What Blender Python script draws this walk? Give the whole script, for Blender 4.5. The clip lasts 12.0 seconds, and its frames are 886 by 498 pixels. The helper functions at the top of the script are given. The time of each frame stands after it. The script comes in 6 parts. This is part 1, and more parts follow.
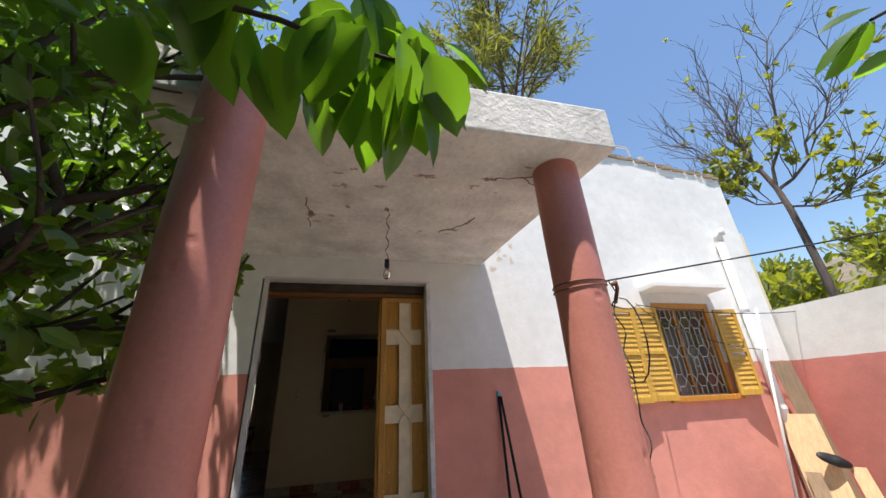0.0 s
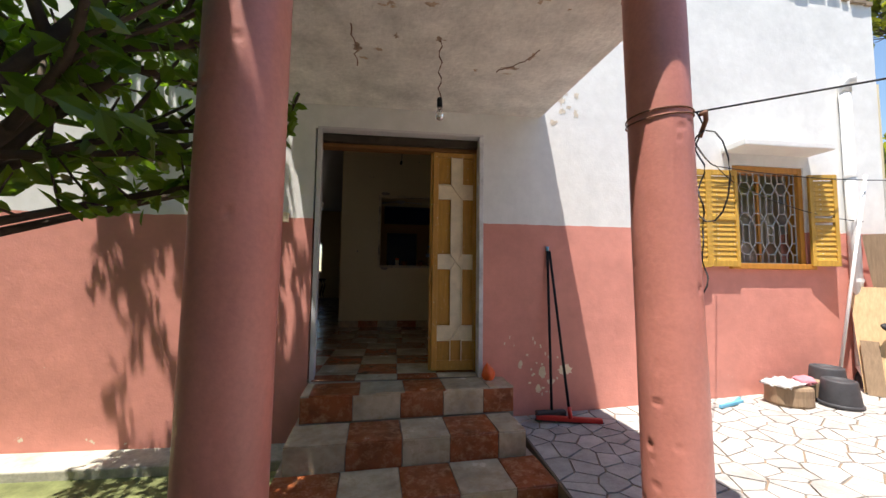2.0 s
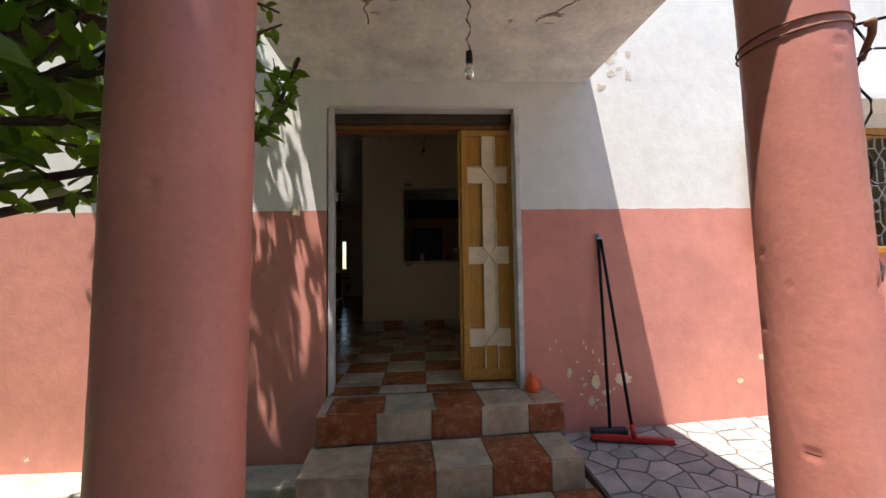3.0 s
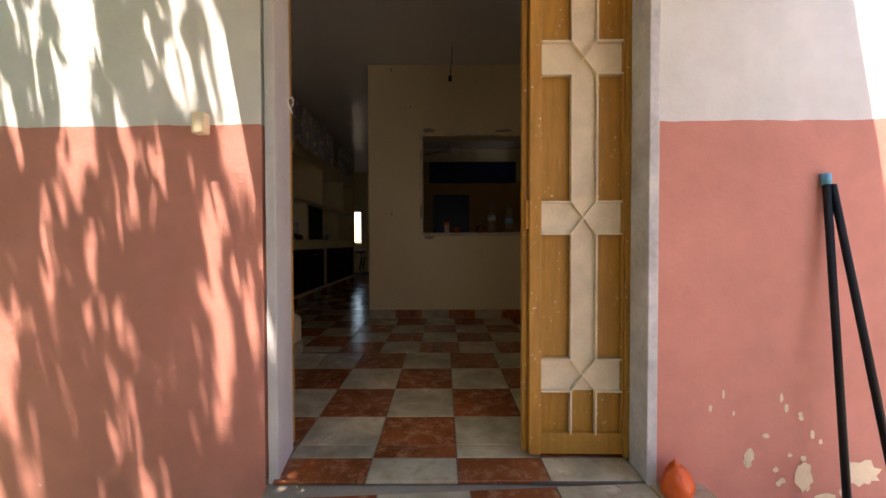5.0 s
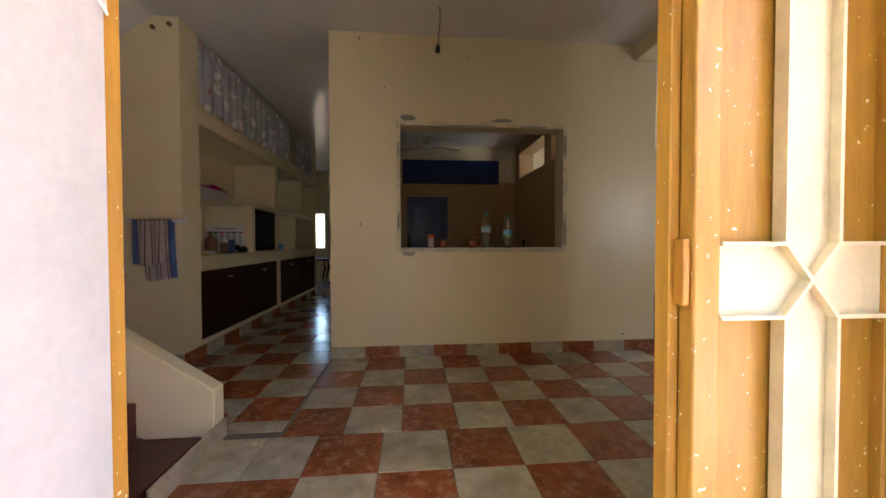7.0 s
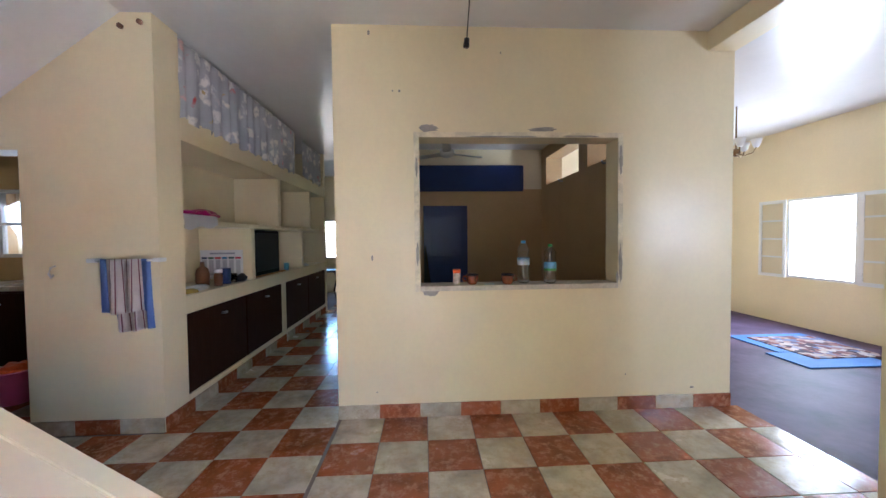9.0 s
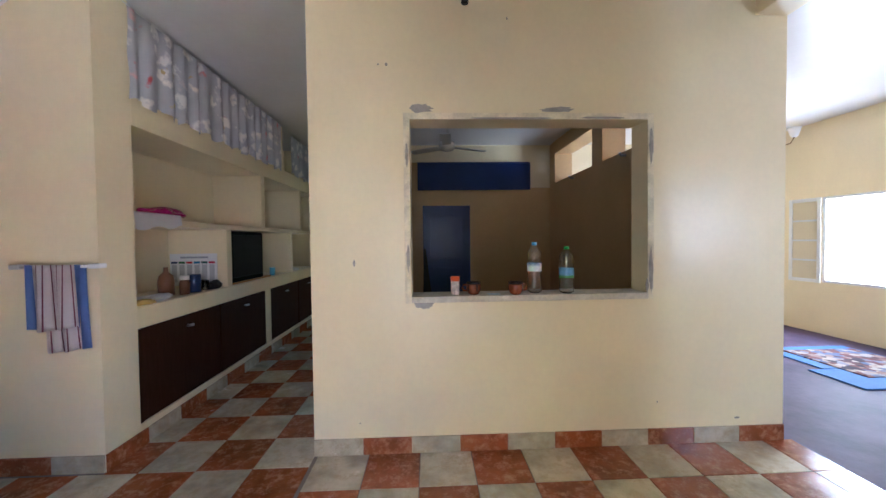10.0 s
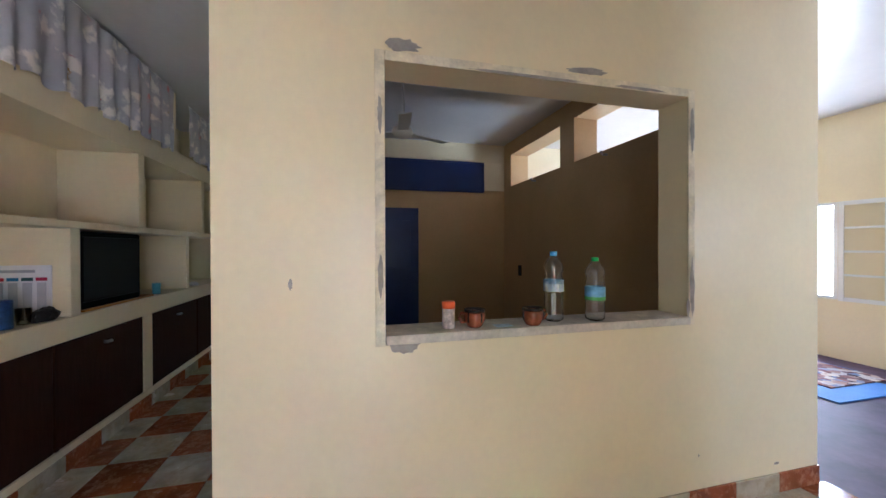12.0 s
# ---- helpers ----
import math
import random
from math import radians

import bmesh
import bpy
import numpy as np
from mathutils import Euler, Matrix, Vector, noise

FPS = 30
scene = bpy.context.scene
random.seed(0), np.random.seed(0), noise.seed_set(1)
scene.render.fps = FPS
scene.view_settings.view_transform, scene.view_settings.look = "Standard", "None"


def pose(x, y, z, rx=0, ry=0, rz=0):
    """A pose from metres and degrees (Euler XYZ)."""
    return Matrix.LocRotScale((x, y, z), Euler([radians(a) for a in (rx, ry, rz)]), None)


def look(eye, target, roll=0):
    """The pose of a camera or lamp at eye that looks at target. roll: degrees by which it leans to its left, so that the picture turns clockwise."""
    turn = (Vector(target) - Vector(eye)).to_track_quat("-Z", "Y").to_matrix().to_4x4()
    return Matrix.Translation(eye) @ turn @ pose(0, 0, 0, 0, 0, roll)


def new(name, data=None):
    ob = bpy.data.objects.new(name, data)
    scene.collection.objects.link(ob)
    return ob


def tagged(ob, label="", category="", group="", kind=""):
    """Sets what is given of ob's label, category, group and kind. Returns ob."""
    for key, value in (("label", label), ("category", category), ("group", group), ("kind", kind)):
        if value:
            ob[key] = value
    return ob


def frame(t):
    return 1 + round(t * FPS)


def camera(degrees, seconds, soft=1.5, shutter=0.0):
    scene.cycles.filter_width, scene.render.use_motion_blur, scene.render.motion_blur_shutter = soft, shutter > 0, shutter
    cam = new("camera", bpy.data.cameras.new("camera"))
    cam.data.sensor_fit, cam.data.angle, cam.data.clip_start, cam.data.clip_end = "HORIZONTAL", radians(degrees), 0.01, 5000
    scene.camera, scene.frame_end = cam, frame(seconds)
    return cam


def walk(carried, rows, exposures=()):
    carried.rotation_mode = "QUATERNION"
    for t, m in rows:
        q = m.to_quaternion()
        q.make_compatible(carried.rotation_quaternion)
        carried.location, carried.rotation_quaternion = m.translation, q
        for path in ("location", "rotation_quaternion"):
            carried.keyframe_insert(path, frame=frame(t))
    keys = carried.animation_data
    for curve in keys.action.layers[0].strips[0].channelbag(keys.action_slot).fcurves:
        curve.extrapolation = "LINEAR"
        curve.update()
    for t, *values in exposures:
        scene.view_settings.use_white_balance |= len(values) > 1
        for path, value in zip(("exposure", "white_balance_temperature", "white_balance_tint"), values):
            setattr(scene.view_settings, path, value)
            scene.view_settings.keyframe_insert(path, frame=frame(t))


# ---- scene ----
cam = camera(102.0, 12.0)
PATH = [
    (0, (0.316, -0.024, 1.079), (0.817, 1.731, 1.850), -2.7),
    (0.5, (0.322, 0.012, 0.980), (0.756, 1.891, 1.435), 0.5),
    (1, (0.332, 0.030, 0.923), (0.719, 1.959, 1.162), 1.2),
    (1.5, (0.332, 0.041, 0.900), (0.669, 1.987, 1.067), 1.4),
    (2, (0.314, 0.079, 0.887), (0.573, 2.039, 1.019), 0.7),
    (2.5, (0.304, 0.255, 0.885), (0.503, 2.222, 1.014), 0.7),
    (3, (0.314, 0.497, 0.898), (0.438, 2.472, 1.000), -0.8),
    (3.5, (0.384, 0.775, 0.863), (0.371, 2.755, 0.949), -1.0),
    (3.7, (0.417, 0.916, 0.890), (0.371, 2.897, 0.893), -0.9),
    (5.3, (0.274, 2.045, 0.894), (0.287, 4.044, 0.856), -0.3),
    (5.5, (0.269, 2.158, 0.906), (0.284, 4.157, 0.871), -0.7),
    (6, (0.215, 2.405, 0.928), (0.277, 4.403, 0.876), -0.3),
    (6.5, (0.163, 2.609, 1.038), (0.309, 4.603, 0.996), -0.1),
    (7, (0.157, 2.737, 1.060), (0.333, 4.729, 1.019), -0.1),
    (7.2, (0.195, 2.825, 1.064), (0.365, 4.817, 1.029), -0.3),
    (8.8, (0.103, 3.275, 1.315), (0.183, 5.273, 1.266), -1.6),
    (9, (0.091, 3.327, 1.371), (0.195, 5.323, 1.306), -0.6),
    (9.5, (0.119, 3.524, 1.360), (0.210, 5.522, 1.357), -0.7),
    (10, (0.170, 3.763, 1.361), (0.250, 5.761, 1.311), -0.7),
    (10.5, (0.126, 3.966, 1.347), (0.275, 5.959, 1.282), -0.2),
    (11, (0.058, 4.188, 1.348), (0.336, 6.169, 1.313), -0.9),
    (11.5, (0.015, 4.454, 1.345), (0.397, 6.416, 1.300), -0.6),
    (12, (-0.068, 4.568, 1.362), (0.420, 6.508, 1.351), -0.2),
]
EXPOSURES = [(0.0, 1.0, 6450, 13), (2.5, 1.1, 6600, 14), (3.5, 1.2, 6700, 15), (5.5, 2.75, 7500, 20), (6.0, 3.05, 7300, 19), (6.5, 3.7, 6700, 16),
             (7.2, 4.5, 6500, 15), (8.8, 5.7, 5200, 13), (12.0, 5.8, 5100, 13)]
walk(cam, [(t, look(eye, target, roll)) for t, eye, target, roll in PATH], EXPOSURES)

# ---- world and sun ----
SUN_WAY = Vector((0.172, 0.21, -1.0)).normalized()
world = bpy.data.worlds.new("sky")
scene.world = world
world.use_nodes = True
wn = world.node_tree.nodes
sky = wn.new("ShaderNodeTexSky")
sky.sky_type, sky.sun_disc = "NISHITA", False
sky.sun_elevation, sky.sun_rotation = radians(74.8), radians(219)
sky.air_density, sky.dust_density, sky.ozone_density = 1.5, 0.0, 4.8
wn["Background"].inputs["Strength"].default_value = 0.09
world.node_tree.links.new(sky.outputs["Color"], wn["Background"].inputs["Color"])
sun = new("sun", bpy.data.lights.new("sun", "SUN"))
sun.data.energy, sun.data.angle, sun.data.color = 5.0, radians(0.53), (1.0, 0.95, 0.87)
sun.matrix_world = look((0, 0, 12), Vector((0, 0, 12)) + SUN_WAY)


def opening_light(x, y, z, target, w, h, power, tint=(0.88, 0.94, 1.0)):
    lamp = new("opening_fill", bpy.data.lights.new("opening_fill", "AREA"))
    lamp.data.shape, lamp.data.size, lamp.data.size_y, lamp.data.energy, lamp.data.color = "RECTANGLE", w, h, power, tint
    lamp.matrix_world = look((x, y, z), target)
    return lamp


# area lamps in the openings of the rooms; those in windows stand in for skylight
opening_light(5.72, 8.05, 1.3, (4, 8.05, 1.45), 0.85, 1.15, 2.5)
# extra fill added in the doorway, warm like bounce off sunlit ground
opening_light(0.12, 3.47, 1.0, (1.1, 6, 0.8), 0.95, 1.85, 0.30, (1.0, 0.88, 0.68))
opening_light(3.96, 3.30, 1.5, (3.7, 5, 1.3), 0.7, 0.9, 0.65)
opening_light(-2.56, 12.75, 1.35, (-2.0, 10, 0.6), 0.8, 0.95, 0.045)
opening_light(-4.6, 7.85, 1.6, (-4.2, 6, 0.6), 0.5, 0.75, 0.07)


# ---- materials ----
def material(name):
    m = bpy.data.materials.new(name)
    m.use_nodes = True
    return m, m.node_tree.nodes, m.node_tree.links, m.node_tree.nodes["Principled BSDF"]


def noise_node(n, l, coord, scale, detail=5.0, rough=0.6):
    t = n.new("ShaderNodeTexNoise")
    t.inputs["Scale"].default_value, t.inputs["Detail"].default_value, t.inputs["Roughness"].default_value = scale, detail, rough
    l.new(coord, t.inputs["Vector"])
    return t.outputs["Fac"]


def ramp(n, l, fac, stops):
    r = n.new("ShaderNodeValToRGB")
    els = r.color_ramp.elements
    while len(els) < len(stops):
        els.new(0.5)
    for e, (p, c) in zip(els, stops):
        e.position, e.color = p, (*c, 1) if len(c) == 3 else c
    l.new(fac, r.inputs["Fac"])
    return r.outputs["Color"]


def blend(n, l, fac, a, b, mode="MIX"):
    m = n.new("ShaderNodeMix")
    m.data_type, m.blend_type = "RGBA", mode
    for k, v in ((0, fac), (6, a), (7, b)):
        if isinstance(v, (int, float)):
            m.inputs[k].default_value = v
        elif isinstance(v, tuple):
            m.inputs[k].default_value = (*v, 1)
        else:
            l.new(v, m.inputs[k])
    return m.outputs[2]


def coords(n, world_space=False):
    if world_space:
        return n.new("ShaderNodeNewGeometry").outputs["Position"]
    return n.new("ShaderNodeTexCoord").outputs["Object"]


def bump(n, l, height, strength, distance, bsdf):
    b = n.new("ShaderNodeBump")
    b.inputs["Strength"].default_value, b.inputs["Distance"].default_value = strength, distance
    l.new(height, b.inputs["Height"])
    l.new(b.outputs["Normal"], bsdf.inputs["Normal"])


def shade(c, k):
    return tuple(min(1, v * k) for v in c)


def surface(name, color, rough=0.6, metal=0.0, coarse=2.0, fine=60.0, vary=0.12, relief=0.15, depth=0.003, world_space=False, spec=0.5, random_tone=0.0):
    """A two-scale mottled surface with fine relief."""
    m, n, l, b = material(name)
    c = coords(n, world_space)
    big, small = noise_node(n, l, c, coarse), noise_node(n, l, c, fine, 3)
    col = ramp(n, l, big, ((0.3, shade(color, 1 - vary)), (0.7, shade(color, 1 + vary))))
    grain = ramp(n, l, small, ((0.3, (0.86,) * 3), (0.7, (1.0,) * 3)))
    col = blend(n, l, min(1.0, vary * 5), col, grain, "MULTIPLY")
    if random_tone:
        rnd = n.new("ShaderNodeObjectInfo").outputs["Random"]
        tone = ramp(n, l, rnd, ((0, (1 - random_tone,) * 3), (1, (1.0,) * 3)))
        col = blend(n, l, 1.0, col, tone, "MULTIPLY")
    l.new(col, b.inputs["Base Color"])
    b.inputs["Roughness"].default_value, b.inputs["Metallic"].default_value = rough, metal
    b.inputs["Specular IOR Level"].default_value = spec
    if relief:
        bump(n, l, small, relief, depth, b)
    return m


def painted_wall(name, lower, upper, line, rough=0.75, chips=(0.62, 0.56, 0.42)):
    """Plaster with a coloured dado up to the height line, chipped towards its foot."""
    m, n, l, b = material(name)
    c = coords(n, True)
    sep = n.new("ShaderNodeSeparateXYZ")
    l.new(c, sep.inputs[0])
    wob = n.new("ShaderNodeMath")
    wob.operation = "MULTIPLY_ADD"
    l.new(noise_node(n, l, c, 6.0), wob.inputs[0])
    wob.inputs[1].default_value = 0.03
    l.new(sep.outputs[2], wob.inputs[2])
    over = n.new("ShaderNodeMath")
    over.operation = "GREATER_THAN"
    l.new(wob.outputs[0], over.inputs[0])
    over.inputs[1].default_value = line + 0.015
    big, mid, small = noise_node(n, l, c, 1.3), noise_node(n, l, c, 9.0), noise_node(n, l, c, 70.0, 3)
    low = ramp(n, l, big, ((0.3, shade(lower, 0.84)), (0.7, shade(lower, 1.14))))
    up = ramp(n, l, big, ((0.3, shade(upper, 0.88)), (0.7, shade(upper, 1.04))))
    col = blend(n, l, over.outputs[0], low, up)
    col = blend(n, l, 0.5, col, ramp(n, l, mid, ((0.3, (0.82,) * 3), (0.65, (1.0,) * 3))), "MULTIPLY")
    near = n.new("ShaderNodeMapRange")
    near.inputs["From Min"].default_value, near.inputs["From Max"].default_value = -0.5, 0.75
    near.inputs["To Min"].default_value, near.inputs["To Max"].default_value = 0.055, -0.07
    l.new(sep.outputs[2], near.inputs["Value"])
    chip = n.new("ShaderNodeMath")
    l.new(noise_node(n, l, c, 4.2, 6, 0.65), chip.inputs[0])
    l.new(near.outputs[0], chip.inputs[1])
    cut = ramp(n, l, chip.outputs[0], ((0.70, (0, 0, 0)), (0.71, (1, 1, 1))))
    col = blend(n, l, cut, col, chips)
    l.new(col, b.inputs["Base Color"])
    b.inputs["Roughness"].default_value = rough
    h = n.new("ShaderNodeMath")
    h.operation = "MULTIPLY_ADD"
    l.new(mid, h.inputs[0])
    h.inputs[1].default_value = 3.0
    l.new(small, h.inputs[2])
    bump(n, l, h.outputs[0], 0.25, 0.004, b)
    return m


WHITE, PINK, CREAM = (0.80, 0.80, 0.77), (0.66, 0.275, 0.215), (0.81, 0.70, 0.46)
M_FACADE = painted_wall("facade_paint", PINK, WHITE, 1.331)
M_BOUND = painted_wall("boundary_paint", (0.54, 0.20, 0.16), (0.74, 0.72, 0.67), 1.331)
M_WHITE = surface("old_white_plaster", WHITE, 0.85, coarse=3, fine=45, vary=0.06, relief=0.35, depth=0.005, world_space=True)
M_GREY = surface("grey_plaster", (0.42, 0.42, 0.41), 0.85, coarse=5, fine=60, vary=0.15, relief=0.3, world_space=True)
M_SLAB = surface("weathered_white_concrete", (0.73, 0.71, 0.66), 0.9, coarse=4, fine=28, vary=0.22, relief=0.8, depth=0.008, world_space=True)
M_EDGE = surface("eroded_mortar", (0.30, 0.23, 0.16), 0.95, coarse=12, fine=60, vary=0.3, relief=0.8, depth=0.01, world_space=True)
M_CEMENT = surface("pale_cement_render", (0.67, 0.67, 0.67), 0.85, coarse=6, fine=45, vary=0.28, relief=0.5, depth=0.004, world_space=True)
M_JAMB = surface("lilac_white_plaster", (0.63, 0.615, 0.62), 0.8, coarse=4, fine=50, vary=0.1, relief=0.3, world_space=True)
M_COLUMN = surface("terracotta_red_paint", (0.53, 0.205, 0.16), 0.42, coarse=2.5, fine=55, vary=0.16, relief=0.25, depth=0.003, world_space=True)
M_CREAM = surface("cream_gloss_paint", CREAM, 0.33, coarse=1.2, fine=30, vary=0.05, relief=0.06, depth=0.003, world_space=True)
M_CEIL = surface("glossy_ceiling_paint", (0.70, 0.68, 0.67), 0.28, coarse=1.2, fine=20, vary=0.05, relief=0.05, world_space=True)
M_TAN = surface("brown_gloss_paint", (0.62, 0.41, 0.19), 0.35, coarse=1.5, fine=30, vary=0.08, relief=0.06, world_space=True)


# ---- mesh helpers ----
def part(name, bm, mat, parent=None, label="", smooth=False):
    me = bpy.data.meshes.new(name)
    bm.normal_update()
    bm.to_mesh(me)
    bm.free()
    if mat:
        me.materials.append(mat)
    if smooth:
        for p in me.polygons:
            p.use_smooth = True
    ob = new(name, me)
    if parent:
        ob.parent = parent
        ob.matrix_parent_inverse = parent.matrix_basis.inverted()
    if label:
        ob["label"] = label
    return ob


def thing(name, x, y, z, label, category, group="", rz=0.0):
    ob = new(name)
    ob.matrix_basis = pose(x, y, z, 0, 0, rz)
    ob.empty_display_size = 0.1
    return tagged(ob, label, category, group)


def add_box(bm, x0, x1, y0, y1, z0, z1, bevel=0.0, m=None):
    r = bmesh.ops.create_cube(bm, size=1)
    vs = r["verts"]
    for v in vs:
        v.co = Vector(((x0 + x1) / 2 + v.co.x * (x1 - x0), (y0 + y1) / 2 + v.co.y * (y1 - y0), (z0 + z1) / 2 + v.co.z * (z1 - z0)))
    if bevel:
        es = list({e for v in vs for e in v.link_edges})
        vs = list({v for f in bmesh.ops.bevel(bm, geom=es, offset=bevel, segments=2, profile=0.5, affect="EDGES")["faces"] for v in f.verts} | {v for v in vs if v.is_valid})
    if m:
        bmesh.ops.transform(bm, matrix=m, verts=vs)
    return bm


def box(x0, x1, y0, y1, z0, z1, bevel=0.0):
    return add_box(bmesh.new(), x0, x1, y0, y1, z0, z1, bevel)


def lathe(profile, steps=24, cap=True):
    """A turned shape from (radius, height) pairs about the z axis."""
    bm = bmesh.new()
    rings = [[bm.verts.new((r * math.cos(a), r * math.sin(a), z)) for a in (2 * math.pi * k / steps for k in range(steps))] for r, z in profile]
    for a, b in zip(rings, rings[1:]):
        for k in range(steps):
            bm.faces.new((a[k], a[(k + 1) % steps], b[(k + 1) % steps], b[k]))
    if cap:
        bm.faces.new(rings[0][::-1])
        bm.faces.new(rings[-1])
    return bm


def add_tube(bm, pts, radius, steps=8, taper=1.0):
    pts = [Vector(p) for p in pts]
    rings = []
    for k, p in enumerate(pts):
        d = (pts[min(k + 1, len(pts) - 1)] - pts[max(k - 1, 0)]).normalized()
        q = d.to_track_quat("Z", "Y")
        r = radius * (1 + (taper - 1) * k / max(1, len(pts) - 1))
        rings.append([bm.verts.new(p + q @ Vector((r * math.cos(a), r * math.sin(a), 0))) for a in (2 * math.pi * j / steps for j in range(steps))])
    for a, b in zip(rings, rings[1:]):
        for j in range(steps):
            bm.faces.new((a[j], a[(j + 1) % steps], b[(j + 1) % steps], b[j]))
    bm.faces.new(rings[0][::-1])
    bm.faces.new(rings[-1])
    return bm


def tube(pts, radius, steps=8, taper=1.0):
    return add_tube(bmesh.new(), pts, radius, steps, taper)


def sag(a, b, drop, n=10):
    a, b = Vector(a), Vector(b)
    return [a.lerp(b, k / n) - Vector((0, 0, 4 * drop * (k / n) * (1 - k / n))) for k in range(n + 1)]


def wall(name, axis, face, thick, u0, u1, v0, v1, holes, mat, label="", top=None):
    """A wall with openings right through it. axis 'y': its face lies at y = face, u runs along x; axis 'x': u runs along y."""
    us = sorted({u0, u1, *[h for hole in holes for h in hole[:2]]})
    vs = sorted({v0, v1, *[h for hole in holes for h in hole[2:]]})
    solid = lambda i, j: 0 <= i < len(us) - 1 and 0 <= j < len(vs) - 1 and not any(
        a <= (us[i] + us[i + 1]) / 2 <= b and c <= (vs[j] + vs[j + 1]) / 2 <= d for a, b, c, d in holes)
    bm = bmesh.new()

    def at(u, v, w):
        if top and v == v1:
            v = top(u)
        return bm.verts.new((u, w, v) if axis == "y" else (w, u, v))

    a, b = face, face + thick
    for i in range(len(us) - 1):
        for j in range(len(vs) - 1):
            if not solid(i, j):
                continue
            p, q, r, s = us[i], us[i + 1], vs[j], vs[j + 1]
            for w in (a, b):
                bm.faces.new((at(p, r, w), at(q, r, w), at(q, s, w), at(p, s, w)))
            for di, dj, (m0, m1) in ((-1, 0, ((p, r), (p, s))), (1, 0, ((q, r), (q, s))), (0, -1, ((p, r), (q, r))), (0, 1, ((p, s), (q, s)))):
                if not solid(i + di, j + dj):
                    bm.faces.new((at(*m0, a), at(*m1, a), at(*m1, b), at(*m0, b)))
    bmesh.ops.remove_doubles(bm, verts=bm.verts, dist=1e-5)
    bmesh.ops.recalc_face_normals(bm, faces=bm.faces)
    return tagged(part(name, bm, mat), label, "wall", kind="structure")


def structure(ob, label="", category=""):
    return tagged(ob, label, category, kind="structure")


# ---- the house: walls, ceilings, floors ----
FRONT, INNER, CEIL = 3.21, 3.46, 2.94
wall("wall_facade", "y", FRONT, INNER - FRONT, -7.0, 5.3, -0.9, 3.95, [(-0.40, 1.06, -0.03, 2.13), (3.57, 4.36, 1.0, 1.99)], M_FACADE,
     "white plastered facade with a terracotta pink dado", top=lambda u: 4.35 - 0.10 * max(1.6, u))
wall("wall_hatch", "y", 6.04, 0.18, -0.57, 2.52, 0.0, CEIL, [(0.06, 1.59, 1.0, 2.12)], M_CREAM, "glossy cream wall with a serving hatch")
wall("wall_corridor", "x", -0.57, 0.12, 6.22, 12.6, 0.0, CEIL, [], M_CREAM, "glossy cream corridor wall")
wall("wall_partition", "x", 2.24, 0.28, 6.22, 9.8, 0.0, CEIL, [(6.62, 7.96, 2.27, 2.74), (8.23, 9.55, 2.27, 2.74)], M_TAN, "brown painted partition with high openings")
wall("wall_back", "y", 9.8, 0.15, -0.45, 2.52, 0.0, CEIL, [], M_TAN, "tan back wall of the inner room")
wall("wall_return", "y", 3.62, 0.13, 5.1, 5.85, -0.05, CEIL + 0.2, [], M_CREAM, "cream return wall in the side room")
wall("wall_side", "x", 5.1, 0.2, INNER, 3.62, -0.05, CEIL + 0.2, [], M_CREAM, "cream return wall in the side room")
wall("wall_east", "x", 5.6, 0.25, 3.42, 10.0, -0.05, CEIL + 0.2, [(7.6, 8.5, 0.71, 1.89)], M_CREAM, "cream wall with a large bright window")
wall("wall_room_end", "y", 9.75, 0.2, 2.52, 5.6, -0.05, CEIL, [], M_CREAM, "cream end wall of the side room")
wall("wall_pier", "x", 2.32, 0.2, 3.17, 4.95, 0.0, CEIL, [], M_CREAM, "cream pier beside the side room")
wall("wall_kitchen", "y", 5.95, 0.2, -4.6, -1.77, 0.0, CEIL, [(-3.7, -2.68, 0.0, 2.0)], M_CREAM, "cream wall with a doorway to the kitchen")
wall("wall_west", "x", -5.0, 0.2, 3.66, 13.0, -0.05, CEIL + 1.2, [], M_CREAM, "cream west wall")
wall("wall_kitchen_end", "y", 7.7, 0.2, -4.8, -2.4, 0.0, CEIL, [(-4.78, -4.33, 1.19, 1.97)], M_TAN, "kitchen wall with a small window")
wall("wall_corridor_end", "y", 12.6, 0.2, -4.8, -0.45, 0.0, CEIL, [(-3.02, -2.12, 0.86, 1.84)], M_CREAM, "cream end wall with a bright window")
wall("wall_behind_shelves", "x", -2.4, 0.08, 6.15, 10.25, 0.0, CEIL, [], M_CREAM, "cream back of the shelf recesses")
structure(part("beam", box(2.3, 2.52, 3.17, 6.04, 2.79, CEIL, 0.006), M_CREAM), "cream ceiling beam", "beam")
structure(part("ceiling", add_box(box(-5.0, 5.3, INNER, 3.7, CEIL, CEIL + 0.2), -5.0, 5.85, 3.7, 13.0, CEIL, CEIL + 0.2), M_CEIL), "glossy off-white ceiling", "ceiling")
structure(part("roof_kerb", box(-7, 5.3, INNER, INNER + 0.1, 3.14, 3.5), M_WHITE), "white roof kerb", "roof")
M_FLOORBASE = surface("cement_joint", (0.17, 0.13, 0.10), 0.8, vary=0.2)
structure(part("floor", box(-5.2, 2.29, INNER, 13.6, -0.2, -0.006), M_FLOORBASE), "cement floor bed under the tiles", "floor")
structure(part("door_sill", box(-0.40, 1.06, FRONT, INNER, -0.2, -0.006), M_FLOORBASE), "cement door sill", "floor")
M_SCREED = surface("purple_polished_screed", (0.085, 0.055, 0.088), 0.6, coarse=1.6, fine=14, vary=0.5, relief=0.35, depth=0.006, world_space=True, spec=0.12)
